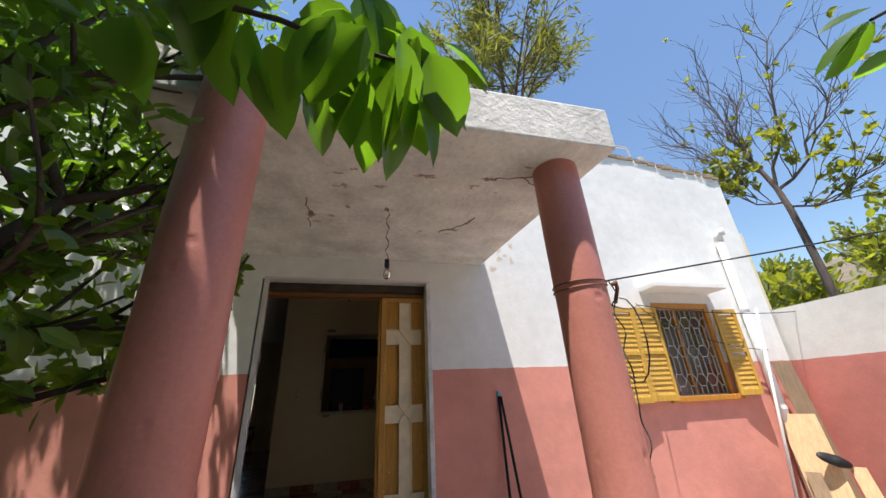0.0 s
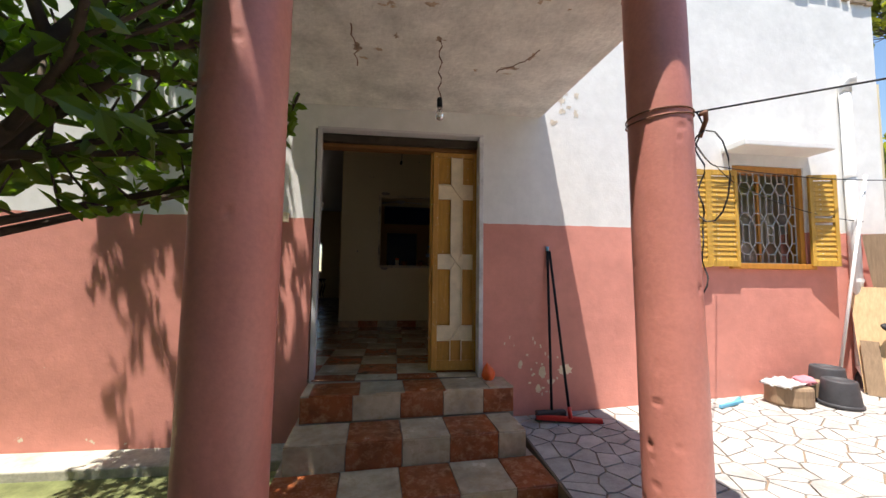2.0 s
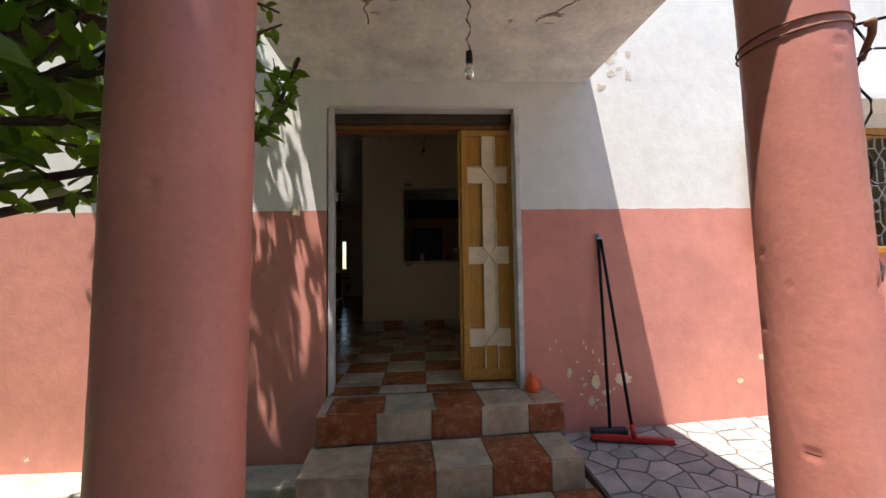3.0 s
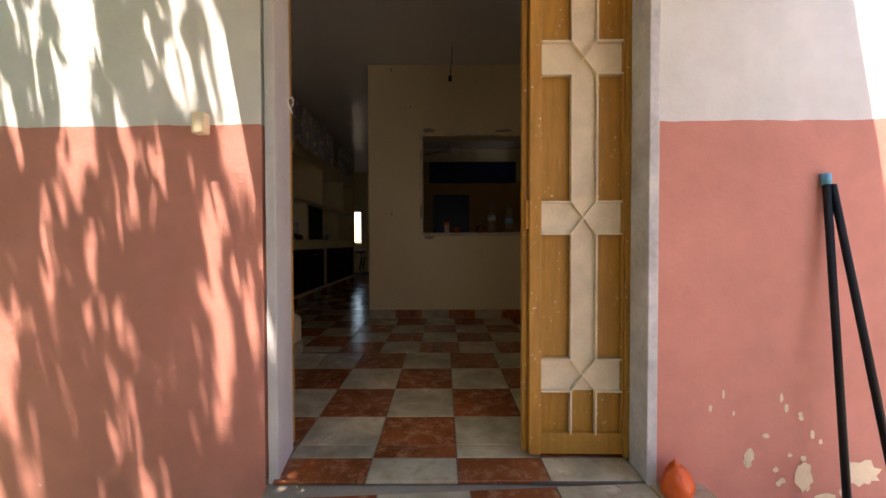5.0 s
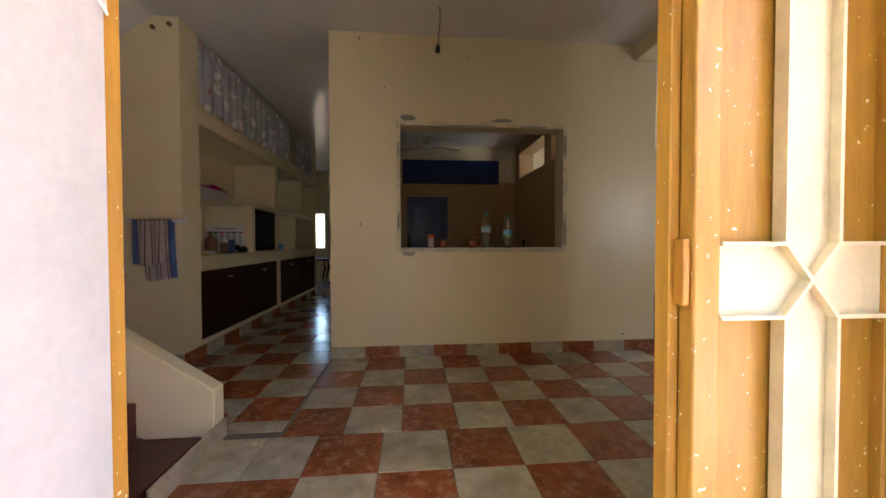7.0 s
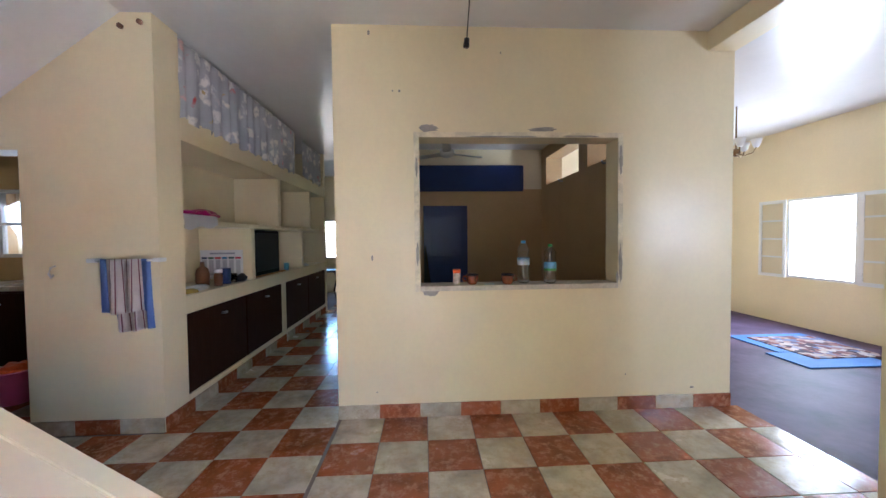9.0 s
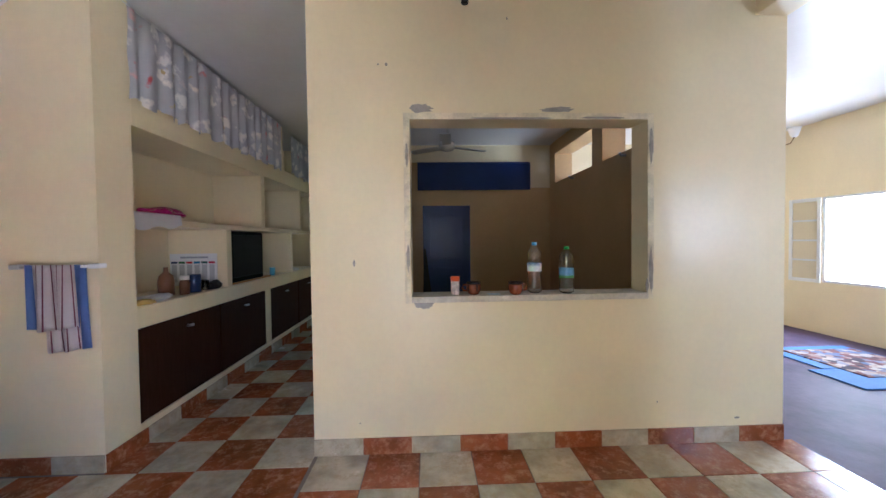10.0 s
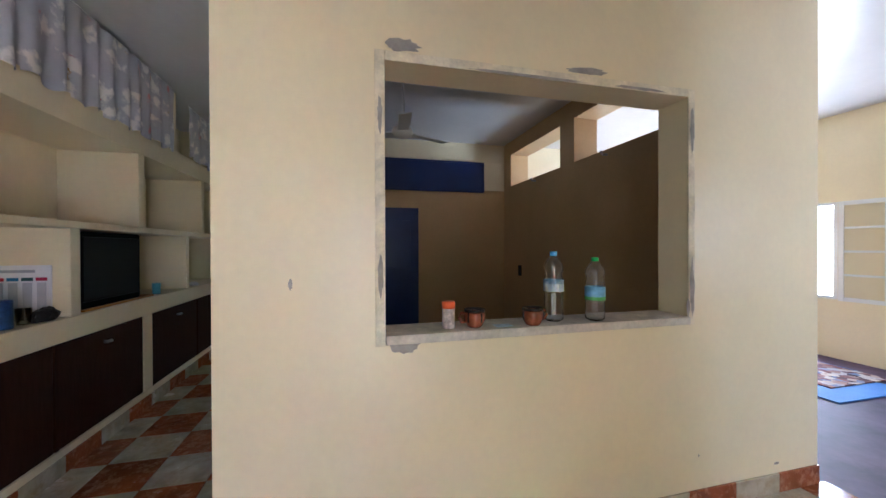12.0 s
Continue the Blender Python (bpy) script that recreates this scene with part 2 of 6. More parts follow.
structure(part("floor_side_room", box(2.3, 5.5, INNER, 10.3, -0.2, -0.003), M_SCREED), "worn purple polished screed floor", "floor")

# porch slab
bm = box(-0.6, 1.76, 1.31, FRONT, 2.34, 2.625, 0.012)
for v in bm.verts:
    v.co.x -= (0.145 if v.co.x > 0 else 0.05) * (v.co.y - 1.31) / 1.90
structure(part("porch_roof", bm, M_SLAB), "cracked white porch roof slab", "roof")

re_ = random.Random(19)
bm = bmesh.new()
x = 1.8
while x < 5.25:
    w = re_.uniform(0.05, 0.2)
    top = 4.35 - 0.10 * (x + w / 2)
    add_box(bm, x, min(5.29, x + w), FRONT - re_.uniform(0.018, 0.032), FRONT + 0.06, top - re_.uniform(0.02, 0.045), top + re_.uniform(0.008, 0.028))
    x += w + re_.uniform(0.0, 0.04)
structure(part("roof_edge", bm, M_EDGE), "crumbling brown mortar along the roof edge", "roof")
# boundary wall, ground
# the next two walls are unseen, added to cut skylight and ground bounce
wall("wall_unseen_south", "y", -3.8, 0.25, -5.2, 5.6, -0.9, 4.2, [], M_GREY, "unseen grey wall added to block the southern sky")
wall("wall_unseen_west", "x", -5.0, 0.25, -3.55, 3.2, -0.9, 3.2, [], M_GREY, "unseen grey wall added to block the western sky")
wall("wall_yard", "x", 6.9, 0.2, 4.6, 12.0, -0.7, 2.6, [], M_WHITE, "white wall of the yard beside the house")
wall("wall_boundary", "x", 5.35, 0.2, -7.0, 3.4, -0.9, 1.93, [], M_BOUND, "white and pink courtyard wall")
M_SOIL = surface("dusty_ground", (0.15, 0.12, 0.08), 0.95, coarse=1.5, fine=40, vary=0.3, relief=0.6, depth=0.01, world_space=True)


def ground_height(x, y):
    far = max(0.0, math.hypot(x - 2, y) - 9)
    hill = max(0.0, x - 6.0) * 0.30 if x < 40 else 10.2
    return -0.58 + min(hill, 10.2) + 0.04 * min(far, 30) * (1 if y > 0 else 0.3)


bm = bmesh.new()
xs = [-3000, -800, -200, -60, -25, -12, -6, -3, 0, 3, 6, 9, 13, 18, 25, 40, 80, 200, 800, 3000]
ys = [-3000, -800, -200, -60, -25, -12, -6, -3, 0, 3, 6, 9, 13, 18, 25, 40, 80, 200, 800, 3000]
grid = [[bm.verts.new((x, y, ground_height(x, y) if x > 5.5 else -0.58)) for y in ys] for x in xs]
for a, b in zip(grid, grid[1:]):
    for k in range(len(ys) - 1):
        bm.faces.new((a[k], b[k], b[k + 1], a[k + 1]))
structure(part("ground", bm, M_SOIL, smooth=True), "dusty bare ground", "ground")


def patio_height(x):
    return -0.36 + 0.055 * max(0, x - 1.33)


M_BED = surface("patio_mortar", (0.24, 0.175, 0.12), 0.9, vary=0.2, world_space=True)
bm = bmesh.new()
for x0, x1 in ((1.33, 5.35),):
    v = [bm.verts.new((x, y, z)) for z0 in (0, 1) for x in (x0, x1) for y in (-5.0, FRONT) for z in ((-0.9,) if z0 == 0 else (patio_height(x) - 0.008,))]
    for f in ((0, 2, 3, 1), (4, 5, 7, 6), (0, 1, 5, 4), (2, 6, 7, 3), (0, 4, 6, 2), (1, 3, 7, 5)):
        bm.faces.new([v[k] for k in f])
bmesh.ops.recalc_face_normals(bm, faces=bm.faces)
structure(part("pavement", bm, M_BED), "sandy mortar bed of the paved patio", "pavement")

# columns
def column(x, y, z0, label, seed, lean=0.0):
    """A hand-plastered round column, slightly out of true, with knocks in its plaster."""
    r = random.Random(seed)
    knocks = [(r.uniform(-3.1, 3.1), z0 + 0.3 + 1.9 * r.random() ** 1.6, r.uniform(0.008, 0.019), r.uniform(0.003, 0.007)) for _ in range(44)]
    bm = bmesh.new()
    steps, rows, h = 112, 190, 2.34 - z0
    rings = []
    for k in range(rows + 1):
        z = z0 + h * k / rows
        ring = []
        for j in range(steps):
            a = 2 * math.pi * j / steps
            rad = 0.1295 + 0.0022 * noise.noise(Vector((math.cos(a) * 1.3, math.sin(a) * 1.3, z * 1.6 + seed))) + 0.0007 * noise.noise(Vector((math.cos(a) * 7, math.sin(a) * 7, z * 22 + seed)))
            for ka, kz, ks, kd in knocks:
                if abs(z - kz) < ks:
                    da = (a - ka + math.pi) % (2 * math.pi) - math.pi
                    q = (da * 0.13 / (ks * 1.35)) ** 2 + ((z - kz) / (ks * 0.65)) ** 2
                    if q < 1:
                        rad -= kd * min(1.0, 1.6 * (1 - q))
            ring.append(bm.verts.new((rad * math.cos(a), lean * (z - 1) + rad * math.sin(a), z)))
        rings.append(ring)
    for p, q in zip(rings, rings[1:]):
        for j in range(steps):
            bm.faces.new((p[j], p[(j + 1) % steps], q[(j + 1) % steps], q[j]))
    c = part("column", bm, M_COLUMN, smooth=True)
    c.location = (x, y, 0)
    return tagged(c, label, "column", "porch columns")


CX, CY = 1.516, 1.532
column(CX, CY, patio_height(CX) - 0.01, "round terracotta red column with wire round it", 4, 0.03)
column(-0.155, 1.265, -0.6, "round terracotta red porch column in leaf shade", 9, 0.02)


# ---- more materials ----
def glass(name, tint=(1, 1, 1), rough=0.0):
    m, n, l, b = material(name)
    b.inputs["Base Color"].default_value, b.inputs["Roughness"].default_value = (*tint, 1), rough
    b.inputs["Transmission Weight"].default_value, b.inputs["IOR"].default_value = 1.0, 1.45
    return m


def leaf_material(name, color, gloss=0.35, through_light=0.4, single=False):
    m, n, l, b = material(name)
    rnd = n.new("ShaderNodeObjectInfo").outputs["Random"] if single else n.new("ShaderNodeNewGeometry").outputs["Random Per Island"]
    col = ramp(n, l, rnd, ((0, shade(color, 0.55)), (0.6, color), (1, (color[0] * 1.7, color[1] * 1.35, color[2] * 1.1))))
    l.new(col, b.inputs["Base Color"])
    b.inputs["Roughness"].default_value = gloss
    t = n.new("ShaderNodeBsdfTranslucent")
    t.inputs["Color"].default_value = (min(1, color[0] * 5.5), min(1, color[1] * 5), color[2] * 1.2, 1)
    mix = n.new("ShaderNodeMixShader")
    mix.inputs[0].default_value = through_light
    l.new(b.outputs[0], mix.inputs[1])
    l.new(t.outputs[0], mix.inputs[2])
    l.new(mix.outputs[0], n["Material Output"].inputs[0])
    return m


def wood(name, color, rough=0.5, spots=0.0, spot_color=(0.85, 0.78, 0.62), scale=8.0, gloss=0.5):
    m, n, l, b = material(name)
    c = coords(n)
    mp = n.new("ShaderNodeMapping")
    mp.inputs["Scale"].default_value = (1.0, 1.0, 0.12)
    l.new(c, mp.inputs[0])
    g = noise_node(n, l, mp.outputs[0], scale * 6, 6, 0.7)
    col = ramp(n, l, g, ((0.25, shade(color, 0.7)), (0.75, shade(color, 1.2))))
    if spots:
        sp = ramp(n, l, noise_node(n, l, c, 62, 3, 0.6), ((0.69 - spots * 0.1, (0, 0, 0)), (0.705 - spots * 0.1, (1, 1, 1))))
        col = blend(n, l, sp, col, spot_color)
    l.new(col, b.inputs["Base Color"])
    b.inputs["Roughness"].default_value, b.inputs["Specular IOR Level"].default_value = rough, gloss
    bump(n, l, g, 0.25, 0.002, b)
    return m


def tile_material(name, base, vein, rough=0.16):
    m, n, l, b = material(name)
    c = coords(n)
    rnd = n.new("ShaderNodeObjectInfo").outputs["Random"]
    off = n.new("ShaderNodeVectorMath")
    off.operation = "MULTIPLY_ADD"
    comb = n.new("ShaderNodeCombineXYZ")
    for k in range(3):
        l.new(rnd, comb.inputs[k])
    l.new(comb.outputs[0], off.inputs[0])
    off.inputs[1].default_value = (37, 61, 13)
    l.new(c, off.inputs[2])
    cloud = noise_node(n, l, off.outputs[0], 5.0, 8, 0.62)
    streak = noise_node(n, l, off.outputs[0], 16.0, 9, 0.75)
    col = ramp(n, l, cloud, ((0.3, shade(base, 0.6)), (0.5, base), (0.72, shade(base, 1.3))))
    fac = ramp(n, l, streak, ((0.49, (0, 0, 0)), (0.64, (0.85,) * 3)))
    col = blend(n, l, fac, col, vein)
    col = blend(n, l, 1.0, col, ramp(n, l, rnd, ((0, (0.82,) * 3), (1, (1,) * 3))), "MULTIPLY")
    l.new(col, b.inputs["Base Color"])
    l.new(ramp(n, l, cloud, ((0.3, (rough * 0.8,) * 3), (0.7, (rough * 1.8,) * 3))), b.inputs["Roughness"])
    return m


M_OCHRE = wood("ochre_varnished_wood", (0.50, 0.25, 0.04), 0.42, spots=0.08)
M_AMBER = wood("amber_door_panel", (0.46, 0.23, 0.026), 0.45, spots=0.06)
M_LINTEL = surface("blackened_lintel", (0.055, 0.042, 0.03), 0.9, coarse=12, fine=60, vary=0.35, relief=0.6)
# door head wood, its colour darkened for the shade it stands in
M_HEADWOOD = wood("shaded_head_wood", (0.20, 0.085, 0.018), 0.6)
M_OCHRE2 = wood("orange_window_wood", (0.50, 0.22, 0.03), 0.45)
M_SHUTTER = wood("mustard_shutter_paint", (0.56, 0.33, 0.05), 0.55, spots=0.1)
M_STRAP = surface("cream_strap_paint", (0.80, 0.68, 0.48), 0.5, coarse=9, fine=80, vary=0.12, relief=0.2)
M_DARKWOOD = wood("dark_brown_cupboard", (0.034, 0.013, 0.007), 0.5, gloss=0.06)
M_TERRA = tile_material("terracotta_tile", (0.30, 0.085, 0.03), (0.50, 0.24, 0.12))
M_PALE = tile_material("pale_marbled_tile", (0.53, 0.45, 0.32), (0.44, 0.34, 0.21))
M_MAROON = surface("maroon_polished_cement", (0.10, 0.022, 0.018), 0.4, coarse=4, fine=40, vary=0.3, relief=0.1, world_space=True)
M_STONE = surface("pale_paving_stone", (0.48, 0.455, 0.42), 0.75, coarse=6, fine=55, vary=0.26, relief=0.8, depth=0.004, random_tone=0.25, world_space=True)
M_BLACK = surface("black_plastic", (0.012, 0.012, 0.013), 0.5, vary=0.1, relief=0.05, spec=0.25)
M_RUBBER = surface("dark_grey_rubber", (0.045, 0.045, 0.05), 0.65, coarse=8, vary=0.25, relief=0.2)
M_WIRE = surface("black_cable", (0.012, 0.012, 0.012), 0.6, vary=0.1, relief=0)
M_PVC = surface("white_plastic_pipe", (0.78, 0.78, 0.76), 0.4, vary=0.06, relief=0.05)
M_RED = surface("red_plastic", (0.55, 0.03, 0.02), 0.35, vary=0.08, relief=0.05)
M_ORANGE = surface("orange_plastic", (0.85, 0.13, 0.02), 0.35, vary=0.12, relief=0.3, depth=0.004)
M_BLUE_P = surface("light_blue_plastic", (0.12, 0.42, 0.62), 0.4, vary=0.08, relief=0.05)
M_METAL = surface("dull_steel", (0.42, 0.42, 0.43), 0.4, metal=0.9, vary=0.15, relief=0.1)
M_GRILLE = surface("grey_painted_iron", (0.42, 0.41, 0.38), 0.55, vary=0.2, relief=0.2)
M_RUST = surface("rusty_iron", (0.16, 0.07, 0.035), 0.8, vary=0.3, relief=0.4)
M_BOARD = wood("raw_pine_board", (0.66, 0.46, 0.25), 0.65)
M_LOG = wood("weathered_log", (0.30, 0.21, 0.13), 0.9)
M_BARK = surface("tree_bark", (0.07, 0.05, 0.035), 0.95, coarse=9, fine=60, vary=0.35, relief=0.7, depth=0.006)
M_BAREBARK = surface("pale_bare_bark", (0.11, 0.083, 0.068), 0.95, coarse=5, fine=50, vary=0.3, relief=0.5)
M_LEAF = leaf_material("citrus_leaf", (0.05, 0.10, 0.018), 0.3, 0.45)
M_BIGLEAF = leaf_material("broad_leaf", (0.045, 0.10, 0.015), 0.28, 0.48, True)
M_FARLEAF = leaf_material("olive_far_leaf", (0.085, 0.10, 0.035), 0.6, 0.3)
M_SHRUB = leaf_material("hillside_leaf", (0.10, 0.12, 0.03), 0.6, 0.35)
M_BLUE = surface("navy_blue_gloss_paint", (0.009, 0.032, 0.15), 0.3, coarse=3, fine=40, vary=0.12, relief=0.06)
M_GLASS = glass("clear_glass")
M_PET = glass("clear_bottle_plastic", (0.96, 0.98, 0.98))
M_CLAY = surface("brown_glazed_clay", (0.26, 0.075, 0.03), 0.25, coarse=14, fine=60, vary=0.4, relief=0.05)
M_CLAYDARK = surface("burnt_clay_rim", (0.022, 0.012, 0.009), 0.25, vary=0.2, relief=0)
M_INSHADE = surface("painted_inner_shade", (0.02, 0.02, 0.02), 0.8, vary=0.1)
M_PAPER = surface("white_paper", (0.78, 0.78, 0.78), 0.7, vary=0.05, relief=0.05)
M_PINKFOIL = surface("magenta_foil", (0.55, 0.02, 0.20), 0.2, metal=0.4, coarse=20, vary=0.3, relief=0.6, depth=0.01)
M_TOWELW = surface("white_towelling", (0.68, 0.60, 0.58), 0.95, vary=0.1, relief=0.7, fine=150, depth=0.003)
M_TOWELB = surface("blue_towelling", (0.16, 0.25, 0.58), 0.95, vary=0.15, relief=0.7, fine=150, depth=0.003)
M_TOWELR = surface("dark_red_towel_stripe", (0.22, 0.07, 0.10), 0.95, vary=0.15, relief=0.7, fine=150, depth=0.003)
M_MATBLUE = surface("blue_foam_mat", (0.05, 0.16, 0.42), 0.8, vary=0.15, relief=0.2)
M_HATCH = surface("rough_plaster_edge", (0.80, 0.71, 0.52), 0.9, coarse=10, fine=60, vary=0.2, relief=0.6, world_space=True)
M_HATCHSILL = surface("rough_sill", (0.62, 0.56, 0.46), 0.8, coarse=10, fine=60, vary=0.25, relief=0.5, world_space=True)
M_PATCH = surface("grey_cement_patch", (0.36, 0.33, 0.29), 0.9, coarse=12, vary=0.25, relief=0.5)


# ---- entrance: steps, door ----
def tile_mesh(name, w, d, mat, h=0.012):
    bm = bmesh.new()
    add_box(bm, -w / 2, w / 2, -d / 2, d / 2, -h, 0)
    bmesh.ops.bevel(bm, geom=[e for e in bm.edges if all(v.co.z > -0.001 for v in e.verts)], offset=0.002, segments=1, affect="EDGES")
    me = bpy.data.meshes.new(name)
    bm.to_mesh(me)
    bm.free()
    me.materials.append(mat)
    return me


def lay(name, me, m, parent):
    ob = new(name, me)
    ob.parent = parent
    ob.matrix_parent_inverse = parent.matrix_basis.inverted()
    ob.matrix_basis = m
    return ob


M_STEPBED = surface("step_cement", (0.30, 0.25, 0.20), 0.85, vary=0.2, world_space=True)
steps = thing("entrance_steps", 0.47, 2.9, -0.58, "three tiled entrance steps in terracotta and cream checks", "steps", rz=4.5)
STEP_ROWS = [(-0.010, 0.27, -0.02, -0.825, 0.805), (-0.205, -0.04, -0.36, -0.855, 0.76), (-0.375, -0.37, -0.72, -0.90, 0.815)]
STEP_TILES = [{"tread": ("PTPTPP", (0.06, 0.36, 0.335, 0.32, 0.35, 0.205)), "riser": ("TPTPT", (0.372, 0.351, 0.331, 0.323, 0.253))},
              {"tread": ("PTPTP", (0.385, 0.36, 0.325, 0.345, 0.20)), "riser": ("PTPTP", (0.38, 0.364, 0.322, 0.346, 0.203))},
              {"tread": ("TPTPT", (0.40, 0.365, 0.335, 0.345, 0.27)), "riser": ("TPTPT", (0.40, 0.365, 0.335, 0.345, 0.27))}]
for k, (top, y1, y0, left, half) in enumerate(STEP_ROWS):
    b = box(left, half, y0 + 0.012, 0.42, -0.02, top + 0.58 - 0.013)
    ob = part("step", b, M_STEPBED, None)
    ob.parent = steps
    for kind in ("tread", "riser"):
        x0, colours, widths = left, *STEP_TILES[k][kind]
        for q, w in zip(colours, widths):
            x1 = half if x0 + w > half - 0.04 else x0 + w
            m = M_TERRA if q == "T" else M_PALE
            if kind == "tread":
                me = tile_mesh("step_tile", x1 - x0 - 0.005, y1 - y0 - 0.004, m)
                mat = Matrix.Translation(((x0 + x1) / 2, (y0 + y1) / 2, top + 0.58))
            else:
                me = tile_mesh("step_tile", x1 - x0 - 0.005, 0.181, m)
                mat = Matrix.Translation(((x0 + x1) / 2, y0, top + 0.58 - 0.1035)) @ Matrix.Rotation(radians(90), 4, "X")
            t = new("tile", me)
            t.parent, t.matrix_basis = steps, mat
            x0 = x1

door = thing("door_1", 0.36, 3.4, 0.0, "ochre wooden double door with one leaf standing open", "door")
tagged(door, kind="structure")
for nm, b in (("door_jamb", box(-0.3995, -0.392, 3.412, 3.456, 0.001, 2.018, 0.002)), ("door_jamb", box(1.025, 1.058, 3.345, 3.455, 0.001, 2.018, 0.004)),
              ("door_head", box(-0.395, 1.058, 3.34, 3.455, 2.02, 2.053, 0.004))):
    part(nm, b, M_HEADWOOD if nm == "door_head" else M_OCHRE, door)
part("lintel", box(-0.398, 1.058, 3.30, 3.455, 2.055, 2.128, 0.006), M_LINTEL, door, "dark weathered lintel board")
# the standing leaf with its strapwork
X0, X1, YF = 0.665, 1.024, 3.36
leaf = part("door_leaf", box(X0 + 0.01, X1, YF + 0.014, YF + 0.037, 0.012, 2.017), M_AMBER, door)
part("meeting_stile", box(X0 - 0.03, X0 + 0.02, YF - 0.012, YF + 0.05, 0.012, 2.017, 0.004), M_OCHRE, leaf)
part("astragal", box(X0 - 0.052, X0 - 0.032, YF + 0.02, YF + 0.06, 0.012, 2.017, 0.003), M_OCHRE, leaf)
part("hinge_stile", box(1.0135, X1, YF - 0.006, YF + 0.04, 0.102, 2.017, 0.003), M_OCHRE, leaf)
part("top_rail", box(X0 + 0.021, 1.013, YF - 0.004, YF + 0.04, 1.972, 2.017, 0.003), M_OCHRE, leaf)
part("bottom_rail", box(X0 + 0.021, X1, YF - 0.004, YF + 0.04, 0.012, 0.1, 0.003), M_OCHRE, leaf)
for z0, z1 in ((0.95, 1.07),):
    part("lock_case", box(X0 - 0.045, X0 - 0.031, YF - 0.006, YF + 0.018, z0, z1, 0.003), M_OCHRE2, leaf, "worn lock case")
XL, XR, XC, W, CROSS = 0.686, 1.012, 0.858, 0.051, (0.345, 0.995, 1.645)


def plate(pts):
    """A flat cream plate with its outline in the plane of the door."""
    bm = bmesh.new()
    f = [bm.verts.new((x, YF + 0.002, z)) for x, z in pts]
    k = [bm.verts.new((x, YF + 0.0115, z)) for x, z in pts]
    bm.faces.new(f)
    for q in range(len(pts)):
        bm.faces.new((f[q], k[q], k[(q + 1) % len(pts)], f[(q + 1) % len(pts)]))
    bmesh.ops.recalc_face_normals(bm, faces=bm.faces)
    return bm


def add_blade(bm, a, c, thick=0.0035, proud=0.016):
    """A thin upright fin from a to c in the plane of the door."""
    d = Vector((c[0] - a[0], 0, c[1] - a[1]))
    n = Vector((-d.z, 0, d.x)).normalized() * thick
    v = [bm.verts.new(Vector((p[0], y, p[1])) + n * sgn) for y in (YF - proud, YF + 0.01) for p in (a, c) for sgn in (-1, 1)]
    for f in ((0, 1, 3, 2), (4, 6, 7, 5), (0, 4, 5, 1), (2, 3, 7, 6), (0, 2, 6, 4), (1, 5, 7, 3)):
        bm.faces.new([v[q] for q in f])


ENDS = [0.06] + list(CROSS) + [1.975]
for k in range(4):
    lo, hi = ENDS[k], ENDS[k + 1]
    a0 = [(XC - W, lo + 0.066), (XC, lo), (XC + W, lo + 0.066)] if k > 0 else None
    a1 = [(XC + W, hi - 0.066), (XC, hi), (XC - W, hi - 0.066)] if k < 3 else [(XC + W, 1.975), (XC - W, 1.975)]
    if a0:
        part("upright_strap", plate(a0 + a1), M_STRAP, leaf, "cream painted strap")
    else:
        part("upright_strap", plate([(XC - W, hi - 0.066), (XC + W, hi - 0.066), (XC, hi)]), M_STRAP, leaf, "cream painted strap")
    b = bmesh.new()
    for sx in (-1, 1):
        add_blade(b, (XC + sx * W, 0.10 if k == 0 else lo + 0.066), (XC + sx * W, hi - 0.066 if k < 3 else 1.975))
    bmesh.ops.recalc_face_normals(b, faces=b.faces)
    part("raised_fin", b, M_STRAP, leaf, "raised cream fin")
for zc in CROSS:
    part("cross_strap", plate([(XL, zc - 0.066), (XC - W, zc - 0.066), (XC, zc), (XC - W, zc + 0.066), (XL, zc + 0.066)]), M_STRAP, leaf, "cream painted strap")
    part("cross_strap", plate([(XC + W, zc - 0.066), (XR, zc - 0.066), (XR, zc + 0.066), (XC + W, zc + 0.066), (XC, zc)]), M_STRAP, leaf, "cream painted strap")
    b = bmesh.new()
    for sz in (-1, 1):
        add_blade(b, (XC - W, zc - sz * 0.066), (XC + W, zc + sz * 0.066))
        add_blade(b, (XL, zc + sz * 0.066), (XC - W, zc + sz * 0.066))
        add_blade(b, (XC + W, zc + sz * 0.066), (XR, zc + sz * 0.066))
    bmesh.ops.recalc_face_normals(b, faces=b.faces)
    part("raised_fin", b, M_STRAP, leaf, "raised cream fin")
# the open leaf, swung back inside
open_leaf = part("door_leaf", box(0, 0.66, -0.018, 0.018, 0.012, 1.978, 0.003), M_OCHRE, door, "leaf swung wide open inwards")
open_leaf.matrix_basis = pose(-0.44, 3.50, 0.003, 0, 0, 176)
ob = part("handle_plate", box(0.56, 0.60, -0.026, -0.0185, 0.93, 1.15, 0.002), M_METAL, None, "steel handle plate")
ob.parent = open_leaf
ob = part("handle", tube([(0.58, -0.026, 1.06), (0.58, -0.075, 1.06), (0.47, -0.078, 1.06)], 0.009, 8), M_METAL, None, "steel lever handle", True)
ob.parent = open_leaf
def flared(bm):
    for v in bm.verts:
        v.co.x -= 0.035 * max(0.0, v.co.y - 3.203) / 0.207
    return bm


